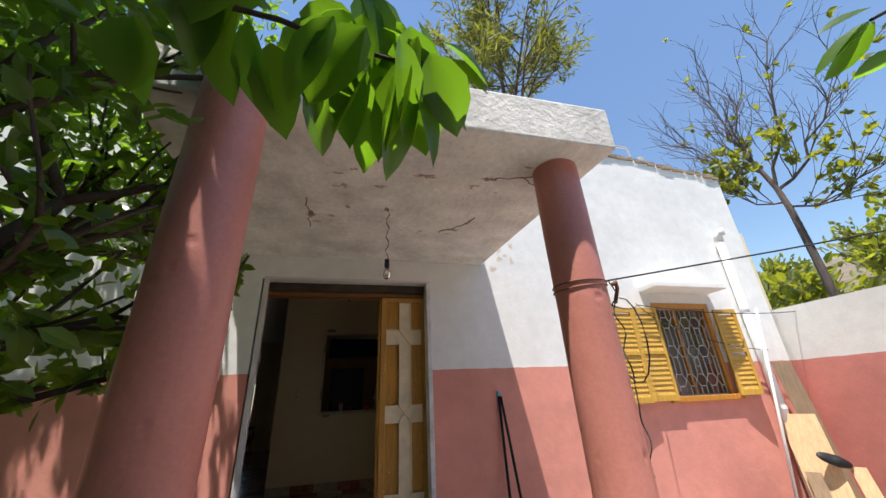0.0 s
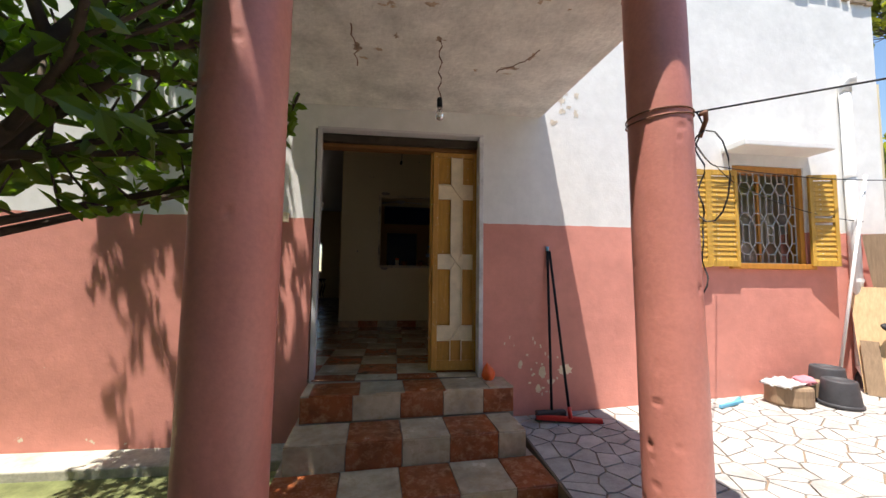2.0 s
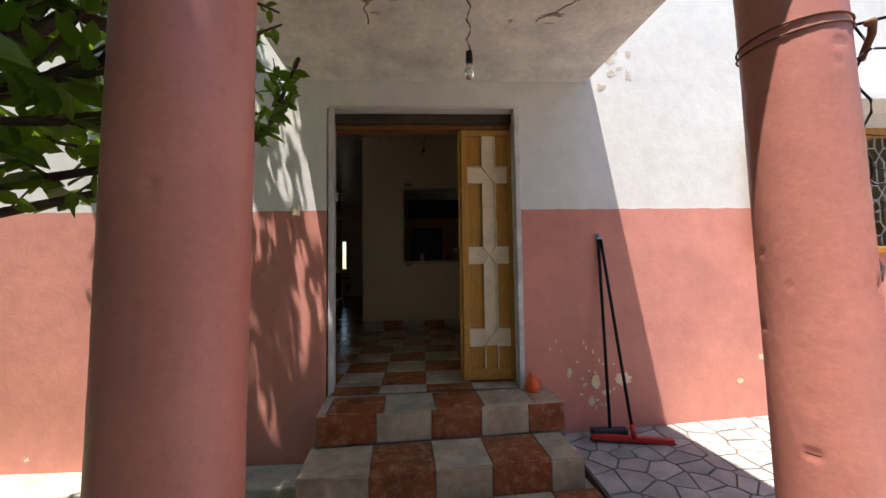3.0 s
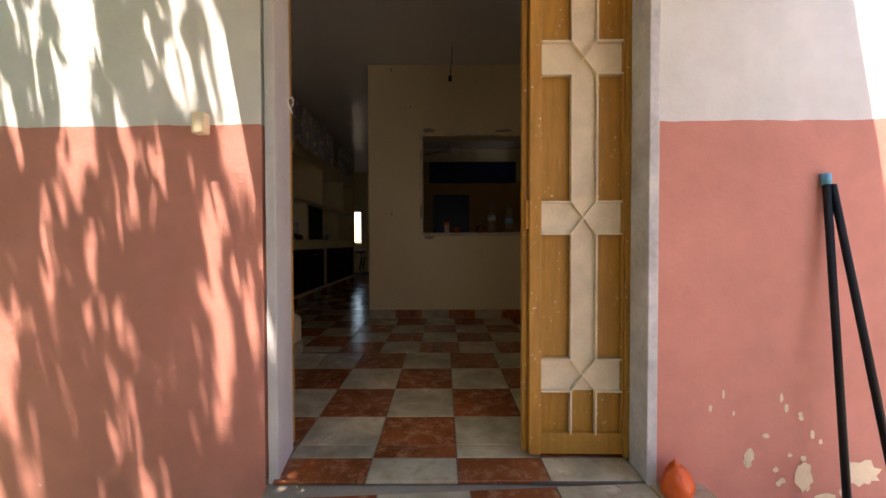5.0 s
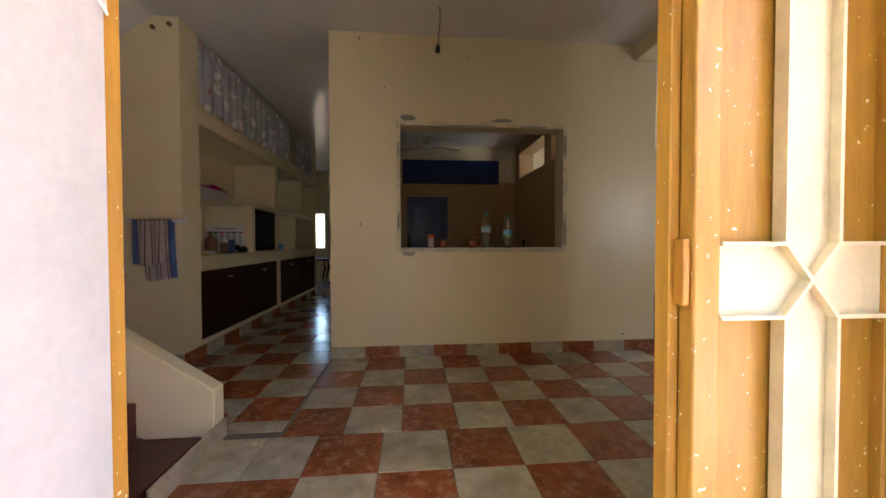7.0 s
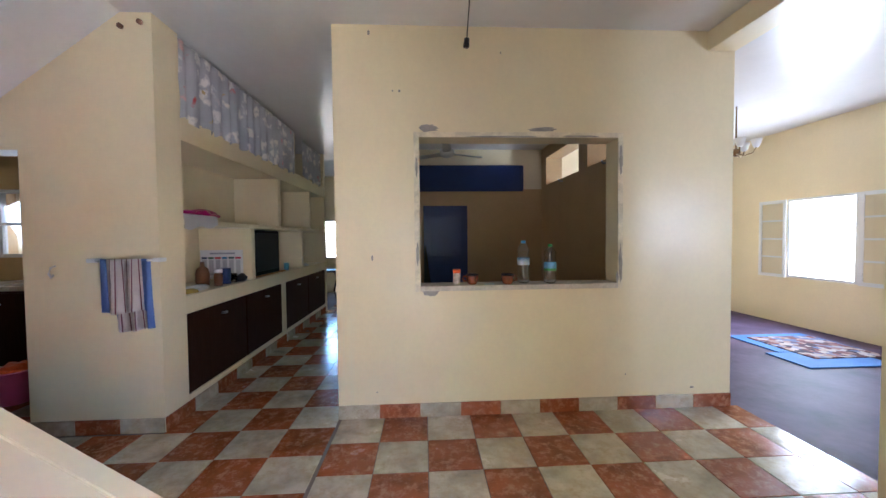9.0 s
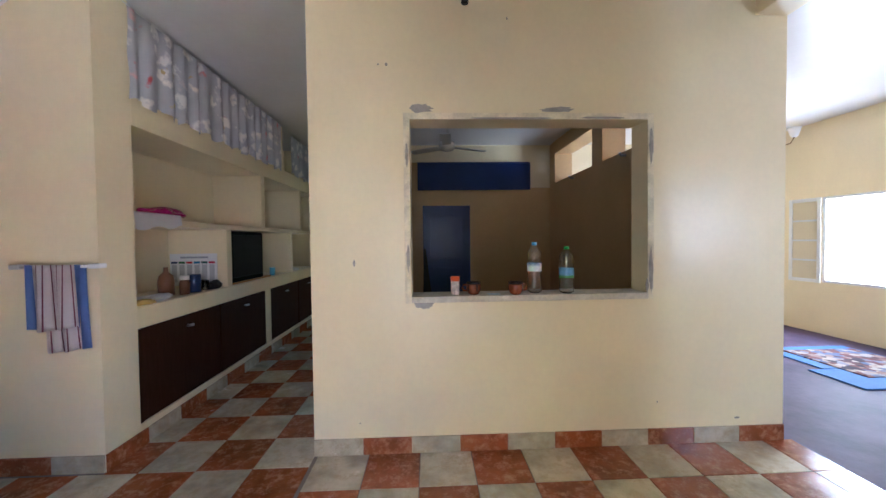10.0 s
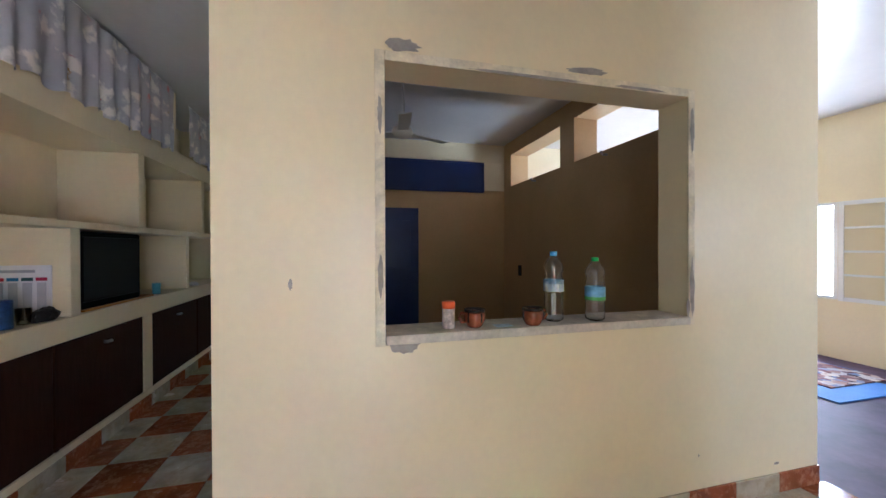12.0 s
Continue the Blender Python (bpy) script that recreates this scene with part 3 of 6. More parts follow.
for nm, b in (("door_surround", flared(box(-0.385, -0.345, 3.203, 3.41, -0.03, 2.128, 0.004))), ("door_surround", box(-0.385, 1.078, 3.203, 3.30, 2.129, 2.15, 0.004))):
    structure(part(nm, b, M_JAMB), "lilac white plaster door surround", "trim")
structure(part("door_surround", box(1.040, 1.078, 3.203, 3.338, -0.03, 2.128, 0.004), M_CEMENT), "grey cement door surround", "trim")
bm = box(-0.643, -0.593, 3.172, FRONT, 1.30, 1.38, 0.006)
bell = part("switch_box", bm, M_STRAP)
tagged(bell, "small yellowed bell switch box on the facade", "switch")

loop = tube([(-0.368 + 0.008 * math.sin(k), 3.392 + 0.014 * math.cos(k * 0.55), 1.48 + 0.034 * math.sin(k * 0.55)) for k in range(13)], 0.0028, 6)
tagged(part("cable_loop", loop, M_PVC, smooth=True), "loop of white cable at the door jamb", "cable")

# porch lamp
lamp = thing("pendant_bulb", 0.575, 2.21, 2.335, "bare bulb on a twisted brown flex under the porch", "lamp")
part("flex", tube([(0.575 + 0.012 * math.sin(k * 1.9), 2.21, 2.335 - 0.034 * k) for k in range(12)], 0.004, 6), M_RUST, lamp)
part("socket", tube([(0.575, 2.21, 1.965), (0.575, 2.21, 1.91)], 0.016, 10, 1.1), M_BLACK, lamp)
b = lathe([(0.010, 1.915), (0.014, 1.900), (0.022, 1.875), (0.025, 1.855), (0.020, 1.837), (0.009, 1.828), (0.002, 1.827)], 16)
bmesh.ops.translate(b, verts=b.verts, vec=(0.575, 2.21, 0))
part("bulb", b, M_GLASS, lamp, "clear glass bulb", True).visible_shadow = False


# cracks and flaked plaster of the porch ceiling
def patch(cx, cy, rx, ry, seed, plane, level, mat, name, parent=None, lift=0.003, jag=0.72):
    r = random.Random(seed)
    b = bmesh.new()
    pts = []
    for k in range(22):
        a = 2 * math.pi * k / 22
        q = r.uniform(jag, 1.1)
        pts.append((cx + rx * q * math.cos(a), cy + ry * q * math.sin(a)))
    top, low = [], []
    for u, v in pts:
        for row, w in ((top, level + lift), (low, level - abs(lift))):
            row.append(b.verts.new({"z": (u, v, w), "y": (u, w, v), "x": (w, u, v)}[plane]))
    b.faces.new(top)
    for k in range(22):
        b.faces.new((top[k], top[(k + 1) % 22], low[(k + 1) % 22], low[k]))
    bmesh.ops.recalc_face_normals(b, faces=b.faces)
    return structure(part(name, b, mat), "flaked plaster patch", "trim")


for k, (x, y, rx, ry) in enumerate(((0.05, 2.35, 0.05, 0.09), (0.30, 2.2, 0.035, 0.05), (0.57, 2.2, 0.06, 0.045), (1.1, 2.45, 0.14, 0.035), (1.2, 2.3, 0.05, 0.07), (0.75, 1.75, 0.13, 0.04), (1.15, 1.72, 0.09, 0.045))):
    patch(x, y, rx * 0.65, ry * 0.65, k, "z", 2.34, surface("flaked_plaster", (0.36, 0.27, 0.20), 0.95, coarse=20, fine=90, vary=0.4, relief=0.8, depth=0.01, world_space=True), "plaster_flake", lift=-0.003, jag=0.25)
rf = random.Random(15)
M_FLAKE = surface("pale_tan_plaster", (0.50, 0.38, 0.27), 0.95, coarse=25, fine=90, vary=0.3, relief=0.8, depth=0.008, world_space=True)
for k in range(16):
    cx, cy = rf.choice(((1.25, 1.75), (1.05, 2.45), (0.35, 1.85), (0.05, 2.35), (1.45, 1.55)))
    patch(cx + rf.uniform(-0.2, 0.2), cy + rf.uniform(-0.12, 0.12), rf.uniform(0.015, 0.06), rf.uniform(0.01, 0.03), 200 + k, "z", 2.34, M_FLAKE, "plaster_flake", lift=-0.003, jag=0.25)
M_FLAKEP = surface("pale_flaked_paint", (0.68, 0.60, 0.48), 0.95, coarse=25, fine=90, vary=0.2, relief=0.6, world_space=True)
for k in range(7):
    patch(rf.uniform(1.74, 2.0), rf.uniform(2.15, 2.6), rf.uniform(0.02, 0.06), rf.uniform(0.02, 0.06), 230 + k, "y", FRONT, M_FLAKEP, "plaster_flake", lift=-0.002, jag=0.3)
rng = random.Random(5)
for pts in ([(0.02, 2.55), (0.04, 2.3), (0.03, 2.1)], [(1.15, 1.72), (1.35, 1.66), (1.62, 1.55)], [(1.35, 1.66), (1.5, 1.78), (1.68, 1.82)], [(1.0, 2.5), (1.15, 2.38), (1.25, 2.2)]):
    line = []
    for (xa, ya), (xb, yb) in zip(pts, pts[1:]):
        line += [(xa + (xb - xa) * k / 6 + rng.uniform(-0.012, 0.012), ya + (yb - ya) * k / 6 + rng.uniform(-0.012, 0.012), 2.339) for k in range(6)]
    structure(part("ceiling_crack", tube(line, 0.004, 4), M_RUST), "dark crack in the porch ceiling", "trim")
for k, (x, z, r1, r2) in enumerate(((1.83, 0.04, 0.07, 0.05), (1.62, 0.02, 0.035, 0.06), (1.58, -0.12, 0.03, 0.04), (1.42, 0.1, 0.02, 0.03), (1.7, -0.06, 0.04, 0.03), (2.95, 0.18, 0.05, 0.03), (2.75, 0.0, 0.03, 0.02))):
    patch(x, z, r1, r2, 40 + k, "y", FRONT, M_STRAP, "paint_chip", lift=-0.002)

for k in range(26):
    q = rf.random()
    patch(1.28 + 0.5 * q + rf.uniform(-0.05, 0.05), rf.uniform(-0.2, 0.33), rf.uniform(0.004, 0.016), rf.uniform(0.005, 0.02), 300 + k, "y", FRONT, M_STRAP, "paint_chip", lift=-0.002)

# ---- facade window with shutters ----
win = thing("window_1", 3.96, 3.25, 1.0, "ochre wooden window with an ornamental iron grille", "window")
tagged(win, kind="structure")
for nm, b in (("window_frame", box(3.572, 3.62, 3.22, 3.34, 1.002, 1.988, 0.004)), ("window_frame", box(4.31, 4.358, 3.22, 3.34, 1.002, 1.988, 0.004)),
              ("window_frame", box(3.622, 4.308, 3.22, 3.34, 1.93, 1.988, 0.004)), ("window_sill", box(3.50, 4.42, 3.17, 3.34, 0.965, 1.02, 0.006))):
    part(nm, b, M_OCHRE2, win)
for xa, xb in ((3.62, 3.955), (3.975, 4.31)):
    part("pane", box(xa, xb, 3.335, 3.339, 1.02, 1.93), M_GLASS, win).visible_shadow = False
part("mullion", box(3.95, 3.98, 3.32, 3.35, 1.02, 1.93, 0.003), M_OCHRE2, win)
b = bmesh.new()
GL, GR, G0, G1, cw, hh = 3.645, 4.305, 1.025, 1.93, 0.137, 0.058
ROWS = (1.17, 1.465, 1.775)


def rod(p, q):
    p, q = [(min(GR, max(GL, u)), 3.26, w) for u, w in (p, q)]
    if abs(p[0] - q[0]) + abs(p[2] - q[2]) > 1e-3:
        add_tube(b, [p, q], 0.0062, 6)


for i in range(5):
    xc = 3.745 + i * cw
    for zc in ROWS:
        six = [(xc - cw / 2, zc), (xc - cw / 4, zc + hh), (xc + cw / 4, zc + hh), (xc + cw / 2, zc), (xc + cw / 4, zc - hh), (xc - cw / 4, zc - hh)]
        for p, q in zip(six, six[1:] + six[:1]):
            rod(p, q)
    for sx in (-1, 1):
        levels = [G0] + [z for zc in ROWS for z in (zc - hh, zc + hh)] + [G1]
        for z0, z1 in zip(levels[::2], levels[1::2]):
            rod((xc + sx * cw / 4, z0), (xc + sx * cw / 4, z1))
add_tube(b, [(4.02 + 0.034 * math.cos(k * math.pi / 8), 3.255, 1.35 + 0.045 * math.sin(k * math.pi / 8)) for k in range(17)], 0.0062, 6)
for z in (G0, G1):
    rod((GL, z), (GR, z))
part("grille", b, M_GRILLE, win, "grey iron grille with hexagons and a ring")


def shutter(x, y, z, rz, w, h, label):
    t = thing("shutter", x, y, z, label, "shutter", "window shutters", rz)
    for xa, xb, za, zb in ((0, 0.035, 0, h), (w - 0.035, w, 0, h), (0.036, w - 0.036, 0, 0.06), (0.036, w - 0.036, h - 0.05, h), (0.036, w - 0.036, h * 0.5 - 0.02, h * 0.5 + 0.02)):
        ob = part("stile" if za == 0 and zb == h else "rail", box(xa, xb, -0.015, 0.015, za, zb, 0.003), M_SHUTTER)
        ob.parent = t
    bm = box(0.034, w - 0.034, -0.004, 0.004, -0.029, 0.029, 0.002)
    bmesh.ops.rotate(bm, verts=bm.verts, cent=(0, 0, 0), matrix=Matrix.Rotation(radians(-11), 3, "X"))
    first = part("slat", bm, M_SHUTTER)
    first.parent, first.location.z = t, 0.085
    n = int((h - 0.13) / 0.046)
    for k in range(1, n):
        zc = 0.085 + k * (h - 0.15) / (n - 0.5)
        if abs(zc - h * 0.5) > 0.03:
            ob = new("slat", first.data)
            ob.parent, ob.location.z = t, zc
    return t


shutter(3.255, 3.168, 0.985, 0, 0.315, 0.93, "mustard louvred shutter leaf folded against the facade")
shutter(2.875, 3.125, 0.975, 4, 0.37, 0.93, "outer mustard louvred shutter leaf standing off the facade")
shutter(4.355, 3.165, 1.0, -12, 0.25, 0.905, "mustard louvred shutter leaf standing half open")
structure(part("window_hood", box(3.46, 4.42, 2.96, FRONT, 2.10, 2.165, 0.01), M_WHITE), "white concrete hood over the window", "trim")

# ---- courtyard things ----
def on_patio(x):
    return patio_height(x) + 0.004


def placed(ob, m):
    ob.matrix_basis = m
    return ob


# two long-handled cleaners leaning on the facade
sq = thing("floor_squeegee", 1.80, 2.97, on_patio(1.8), "red floor squeegee with a black handle leaning on the facade", "squeegee")
askew = Matrix.Translation((1.755, 2.985, on_patio(1.8))) @ Matrix.Rotation(radians(-14), 4, "Z")
for nm, bm, m, lb in (("head", box(-0.265, 0.265, -0.02, 0.02, 0.012, 0.05, 0.008), M_RED, "red plastic head"), ("blade", box(-0.275, 0.275, -0.006, 0.006, 0.0, 0.02), M_RUBBER, "dark rubber blade")):
    bmesh.ops.transform(bm, matrix=askew, verts=bm.verts)
    part(nm, bm, m, sq, lb)
part("socket", tube([(1.76, 2.965, on_patio(1.8) + 0.04), (1.757, 2.985, on_patio(1.8) + 0.13)], 0.018, 10, 0.8), M_RED, sq, "", True)
part("handle", tube([(1.757, 2.985, on_patio(1.8) + 0.11), (1.685, 3.19, 1.10)], 0.0115, 10), M_BLACK, sq, "", True)
br = thing("broom", 1.66, 3.08, on_patio(1.7), "broom with a green bristle head and black handle", "broom")
part("head", box(1.50, 1.76, 3.03, 3.08, on_patio(1.7) + 0.045, on_patio(1.7) + 0.085, 0.01), M_RUBBER, br)
b = bmesh.new()
for i in range(26):
    for j in range(3):
        x = 1.505 + i * 0.01
        add_tube(b, [(x, 3.04 + j * 0.015, on_patio(1.7) + 0.05), (x + 0.004 * math.sin(i * 3 + j), 3.035 + j * 0.02, on_patio(1.7))], 0.004, 4)
part("bristles", b, surface("green_bristle", (0.05, 0.11, 0.06), 0.8, vary=0.2), br, "green bristles")
part("handle", tube([(1.64, 3.06, on_patio(1.7) + 0.08), (1.668, 3.195, 1.12)], 0.0115, 10), M_BLACK, br, "", True)
part("hanger", tube([(1.668, 3.193, 1.10), (1.668, 3.196, 1.14)], 0.014, 10), M_BLUE_P, br, "", True)

# orange bag on the landing
b = bmesh.new()
bmesh.ops.create_icosphere(b, subdivisions=3, radius=1.0)
for v in b.verts:
    k = 1 + 0.22 * noise.noise(v.co * 2.3)
    taper = 1.0 if v.co.z < 0.1 else max(0.12, 1 - 0.85 * (v.co.z - 0.1))
    v.co = Vector((v.co.x * 0.06 * k * taper, v.co.y * 0.045 * k * taper, max(0, (v.co.z + 0.75)) * 0.085 * k))
bag = part("plastic_bag", b, M_ORANGE, smooth=True)
placed(bag, pose(1.12, 3.14, -0.022, 0, -8, 20))
tagged(bag, "small crumpled orange plastic bag on the landing", "bag")

# blue hand squeegee lying on the patio
bs = thing("window_squeegee", 3.3, 3.03, on_patio(3.3), "light blue window squeegee lying on the patio", "squeegee", rz=18)
for nm, bm, m in (("blade", box(-0.19, 0.15, -0.012, 0.012, 0.0, 0.03, 0.004), M_BLUE_P), ("handle", tube([(0.0, 0, 0.016), (0.2, 0.05, 0.02)], 0.014, 8), M_BLUE_P)):
    ob = part(nm, bm, m, None)
    ob.parent = bs


# log stools with a cloth
def log_stool(x, y, r, h, cut, label):
    bm = lathe([(r * 0.97, 0), (r, 0.02), (r * 0.98, h * 0.5), (r, h - 0.02), (r * 0.96, h)], 22)
    for v in bm.verts:
        v.co.x *= 1 + 0.07 * math.sin(3 * math.atan2(v.co.y, v.co.x) + x)
        if v.co.x > cut:
            v.co.x = cut
    t = part("log_stool", bm, M_LOG, smooth=False)
    t.location = (x, y, on_patio(x))
    return tagged(t, label, "stool", "log stools")


log_stool(3.80, 2.98, 0.17, 0.165, 0.09, "low weathered log stool with a split side")
log_stool(4.06, 3.03, 0.10, 0.17, 0.2, "small round log stool against the facade")
b = bmesh.new()
N = 16
gridv = [[b.verts.new((-0.17 + 0.34 * i / N, -0.12 + 0.24 * j / N, 0.022 + 0.028 * noise.noise(Vector((i * 0.33, j * 0.37, 3))) - 0.03 * (abs(i / N - 0.5) * 2) ** 5)) for j in range(N + 1)] for i in range(N + 1)]
for i in range(N):
    for j in range(N):
        b.faces.new((gridv[i][j], gridv[i + 1][j], gridv[i + 1][j + 1], gridv[i][j + 1]))
bmesh.ops.solidify(b, geom=b.faces, thickness=0.012)
cl = part("cloth", b, M_PAPER, smooth=True)
placed(cl, pose(3.78, 2.97, on_patio(3.8) + 0.17, 0, 0, 12))
tagged(cl, "crumpled white cloth lying on a log stool", "cloth")
b = bmesh.new()
bmesh.ops.create_icosphere(b, subdivisions=3, radius=0.075)
for v in b.verts:
    v.co = Vector((v.co.x * 1.3, v.co.y, v.co.z * 0.5)) * (1 + 0.3 * noise.noise(v.co * 22))
cl = part("rag", b, surface("pink_cloth", (0.62, 0.22, 0.26), 0.9, vary=0.2, relief=0.4), smooth=True)
placed(cl, pose(3.96, 2.97, on_patio(3.96) + 0.185, 0, 0, 40))
tagged(cl, "crumpled pink rag beside the white cloth", "cloth")


# rubber tubs, upside down
def tub(x, y, r, h, label):
    t = thing("rubber_tub", x, y, on_patio(x), label, "tub", "rubber tubs")
    body = part("body", lathe([(r, 0.0), (r * 0.99, 0.03), (r * 0.84, h - 0.015), (r * 0.80, h), (r * 0.70, h), (r * 0.68, h - 0.012), (0.01, h - 0.012)], 36), M_RUBBER, None, "", True)
    body.parent = t
    rim = part("rim", lathe([(r * 0.98, 0.0), (r * 1.06, 0.0), (r * 1.06, 0.03), (r * 0.985, 0.032)], 36, False), M_RUBBER, None, "", True)
    rim.parent = t
    return t


tub(4.12, 2.83, 0.135, 0.22, "upturned dark grey rubber tub on the patio")
tub(4.27, 3.03, 0.14, 0.27, "larger upturned dark grey rubber tub by the wall")

# downpipe, white pipe, boards in the corner
dp = thing("downpipe", 4.83, 3.16, 0.0, "white plastic downpipe on the facade", "pipe")
part("pipe", tube([(4.83, 3.155, 0.02), (4.83, 3.155, 2.80)], 0.045, 14), M_PVC, dp, "", True)
for z in (0.85, 1.9):
    part("bracket", tube([(4.83, 3.155, z), (4.83, 3.155, z + 0.03)], 0.052, 14), M_PVC, dp)
part("elbow", tube([(4.83, 3.155, 2.78), (4.83, 3.15, 2.86), (4.84, 3.12, 2.9), (4.87, 3.08, 2.9)], 0.05, 12), M_PVC, dp, "", True)
part("elbow", tube([(4.83, 3.155, 0.04), (4.84, 3.13, -0.03), (4.9, 3.07, -0.07)], 0.05, 12), M_PVC, dp, "", True)
pp = part("plastic_pole", tube([(4.46, 3.10, on_patio(4.46)), (4.87, 3.06, 1.90)], 0.014, 10), M_PVC, smooth=True)
tagged(pp, "thin white plastic pole leaning in the corner", "pole")


def board(x0, y0, x1, y1, z0, z1, lean, thick, label, mat, name="board"):
    """A board standing on the ground along (x0,y0)-(x1,y1), its top leaning by lean."""
    a, c = Vector((x0, y0, z0)), Vector((x1, y1, z0))
    up = Vector((lean[0], lean[1], z1 - z0))
    nrm = (c - a).cross(up).normalized() * thick
    bm = bmesh.new()
    v = [bm.verts.new(p + o) for o in (Vector((0, 0, 0)), nrm) for p in (a, c, c + up, a + up)]
    for f in ((0, 1, 2, 3), (7, 6, 5, 4), (0, 4, 5, 1), (1, 5, 6, 2), (2, 6, 7, 3), (3, 7, 4, 0)):
        bm.faces.new([v[k] for k in f])
    bmesh.ops.recalc_face_normals(bm, faces=bm.faces)
    t = part(name, bm, mat)
    return tagged(t, label, "board", "boards leaning in the corner")


board(4.66, 3.03, 4.78, 2.76, on_patio(4.7), 0.80, (0.14, 0.17), 0.02, "large raw pine board leaning into the corner of the facade", M_BOARD)
board(4.625, 2.985, 4.685, 2.885, on_patio(4.6), 0.30, (0.075, 0.085), 0.02, "short pine offcut leaning on the large board", M_LOG)
board(5.00, 3.03, 5.09, 2.90, on_patio(5.0), 1.32, (-0.09, 0.12), 0.025, "tall weathered plank behind the pine board", M_LOG)
board(4.845, 2.70, 4.895, 2.60, on_patio(4.8), 0.36, (0.06, 0.12), 0.02, "pine plank leaning across the large board", M_BOARD)
bk = part("car_tyre", lathe([(0.13, 0.0), (0.2, 0.01), (0.21, 0.06), (0.2, 0.11), (0.13, 0.12)], 28, False), M_RUBBER, smooth=True)
placed(bk, pose(4.93, 3.08, on_patio(4.9) + 0.03, 60, 0, -70) @ pose(0, 0, 0) @ Matrix.Scale(0.8, 4))
tagged(bk, "worn black tyre tucked behind the boards", "tyre")
b = bmesh.new()
bmesh.ops.create_icosphere(b, subdivisions=3, radius=1)
for v in b.verts:
    v.co = Vector((v.co.x * 0.055, v.co.y * (0.14 if v.co.y < 0 else 0.12), v.co.z * (0.04 if v.co.y < 0 else 0.025)))
sh = part("shoe", b, M_BLACK, smooth=True)
placed(sh, pose(4.795, 2.855, 0.42, 35, -50, 28))
tagged(sh, "black shoe drying on the leaning board", "shoe")
b = bmesh.new()
for k in range(3):
    add_tube(b, [(5.33 - 0.01 * k, 2.40 + 0.02 * k, 0.62), (5.31, 2.42 + 0.015 * k, 0.52), (5.33, 2.38 + 0.03 * k, 0.42), (5.32, 2.43, 0.36)], 0.022, 8)
hg = part("hanging_cloth", b, surface("yellow_cloth", (0.66, 0.36, 0.06), 0.85, vary=0.25, relief=0.4), smooth=True)
tagged(hg, "knotted yellow cloth hanging on the courtyard wall", "cloth")

# kerb of the planting strip along the facade
M_KERB = surface("mossy_concrete", (0.46, 0.44, 0.36), 0.9, coarse=5, fine=40, vary=0.3, relief=0.5, depth=0.006, world_space=True)
structure(part("kerb", box(-7.0, -0.46, 2.92, FRONT, -0.62, -0.50, 0.012), M_KERB), "mossy concrete kerb at the foot of the facade", "kerb")
M_MOSS = surface("mossy_soil", (0.15, 0.17, 0.06), 0.95, coarse=6, fine=50, vary=0.35, relief=0.6, depth=0.01, world_space=True)
structure(part("planting_strip", box(-7.0, -0.46, 2.3, 2.92, -0.63, -0.565, 0.008), M_MOSS), "mossy soil strip", "ground")


# ---- cables ----
def cable(name, pts, r, label):
    return tagged(part(name, tube(pts, r, 6), M_WIRE, smooth=True), label, "cable", "cables in the courtyard")


cable("washing_line", sag((CX + 0.145, CY - 0.01, 1.63), (9.5, -1.6, 2.9), 0.12), 0.0045, "taut black line from the column over the courtyard")
cable("power_cable", sag((CX + 0.145, CY - 0.01, 1.50), (3.3, 3.10, 1.93), 0.03) + sag((3.3, 3.10, 1.93), (5.33, 3.0, 1.86), 0.05)[1:] + sag((5.33, 3.0, 1.86), (9.5, 0.2, 2.9), 0.2)[1:], 0.0045, "black power cable slung past the window")
cable("loose_wire", [(CX + 0.145 + 0.03 * math.sin(k * 0.4), CY - 0.08 - 0.075 * math.sin(k * 0.42), 1.52 - 0.2 * (1 - math.cos(k * 0.42))) for k in range(16)], 0.0035, "loop of loose black wire hanging at the column")
cable("loose_wire", [(CX + 0.14 + 0.012 * math.sin(k), CY - 0.05 + 0.012 * math.cos(k * 1.3), 1.62 - 0.035 * k) for k in range(26)], 0.0035, "twisted wire running down the column")
cable("window_wire", sag((3.3, 3.12, 1.95), (3.7, 3.19, 1.75), 0.03) + sag((3.7, 3.19, 1.75), (4.9, 3.12, 1.45), 0.06)[1:], 0.004, "thin grey wire hanging before the window")
b = bmesh.new()
for k, z in enumerate((1.585, 1.605)):
    add_tube(b, [(CX + 0.134 * math.cos(a), CY + 0.018 + 0.134 * math.sin(a), z + (0.016 - 0.012 * k) * math.cos(a - 0.6)) for a in (2 * math.pi * j / 28 for j in range(29))], 0.0032, 6)
add_tube(b, [(CX + 0.105, CY - 0.10, 1.58), (CX + 0.14, CY - 0.085, 1.60), (CX + 0.155, CY - 0.07, 1.57), (CX + 0.14, CY - 0.05, 1.5)], 0.01, 6)
tagged(part("wire_tie", b, M_RUST, smooth=True), "rusty wire wound round the column", "wire")

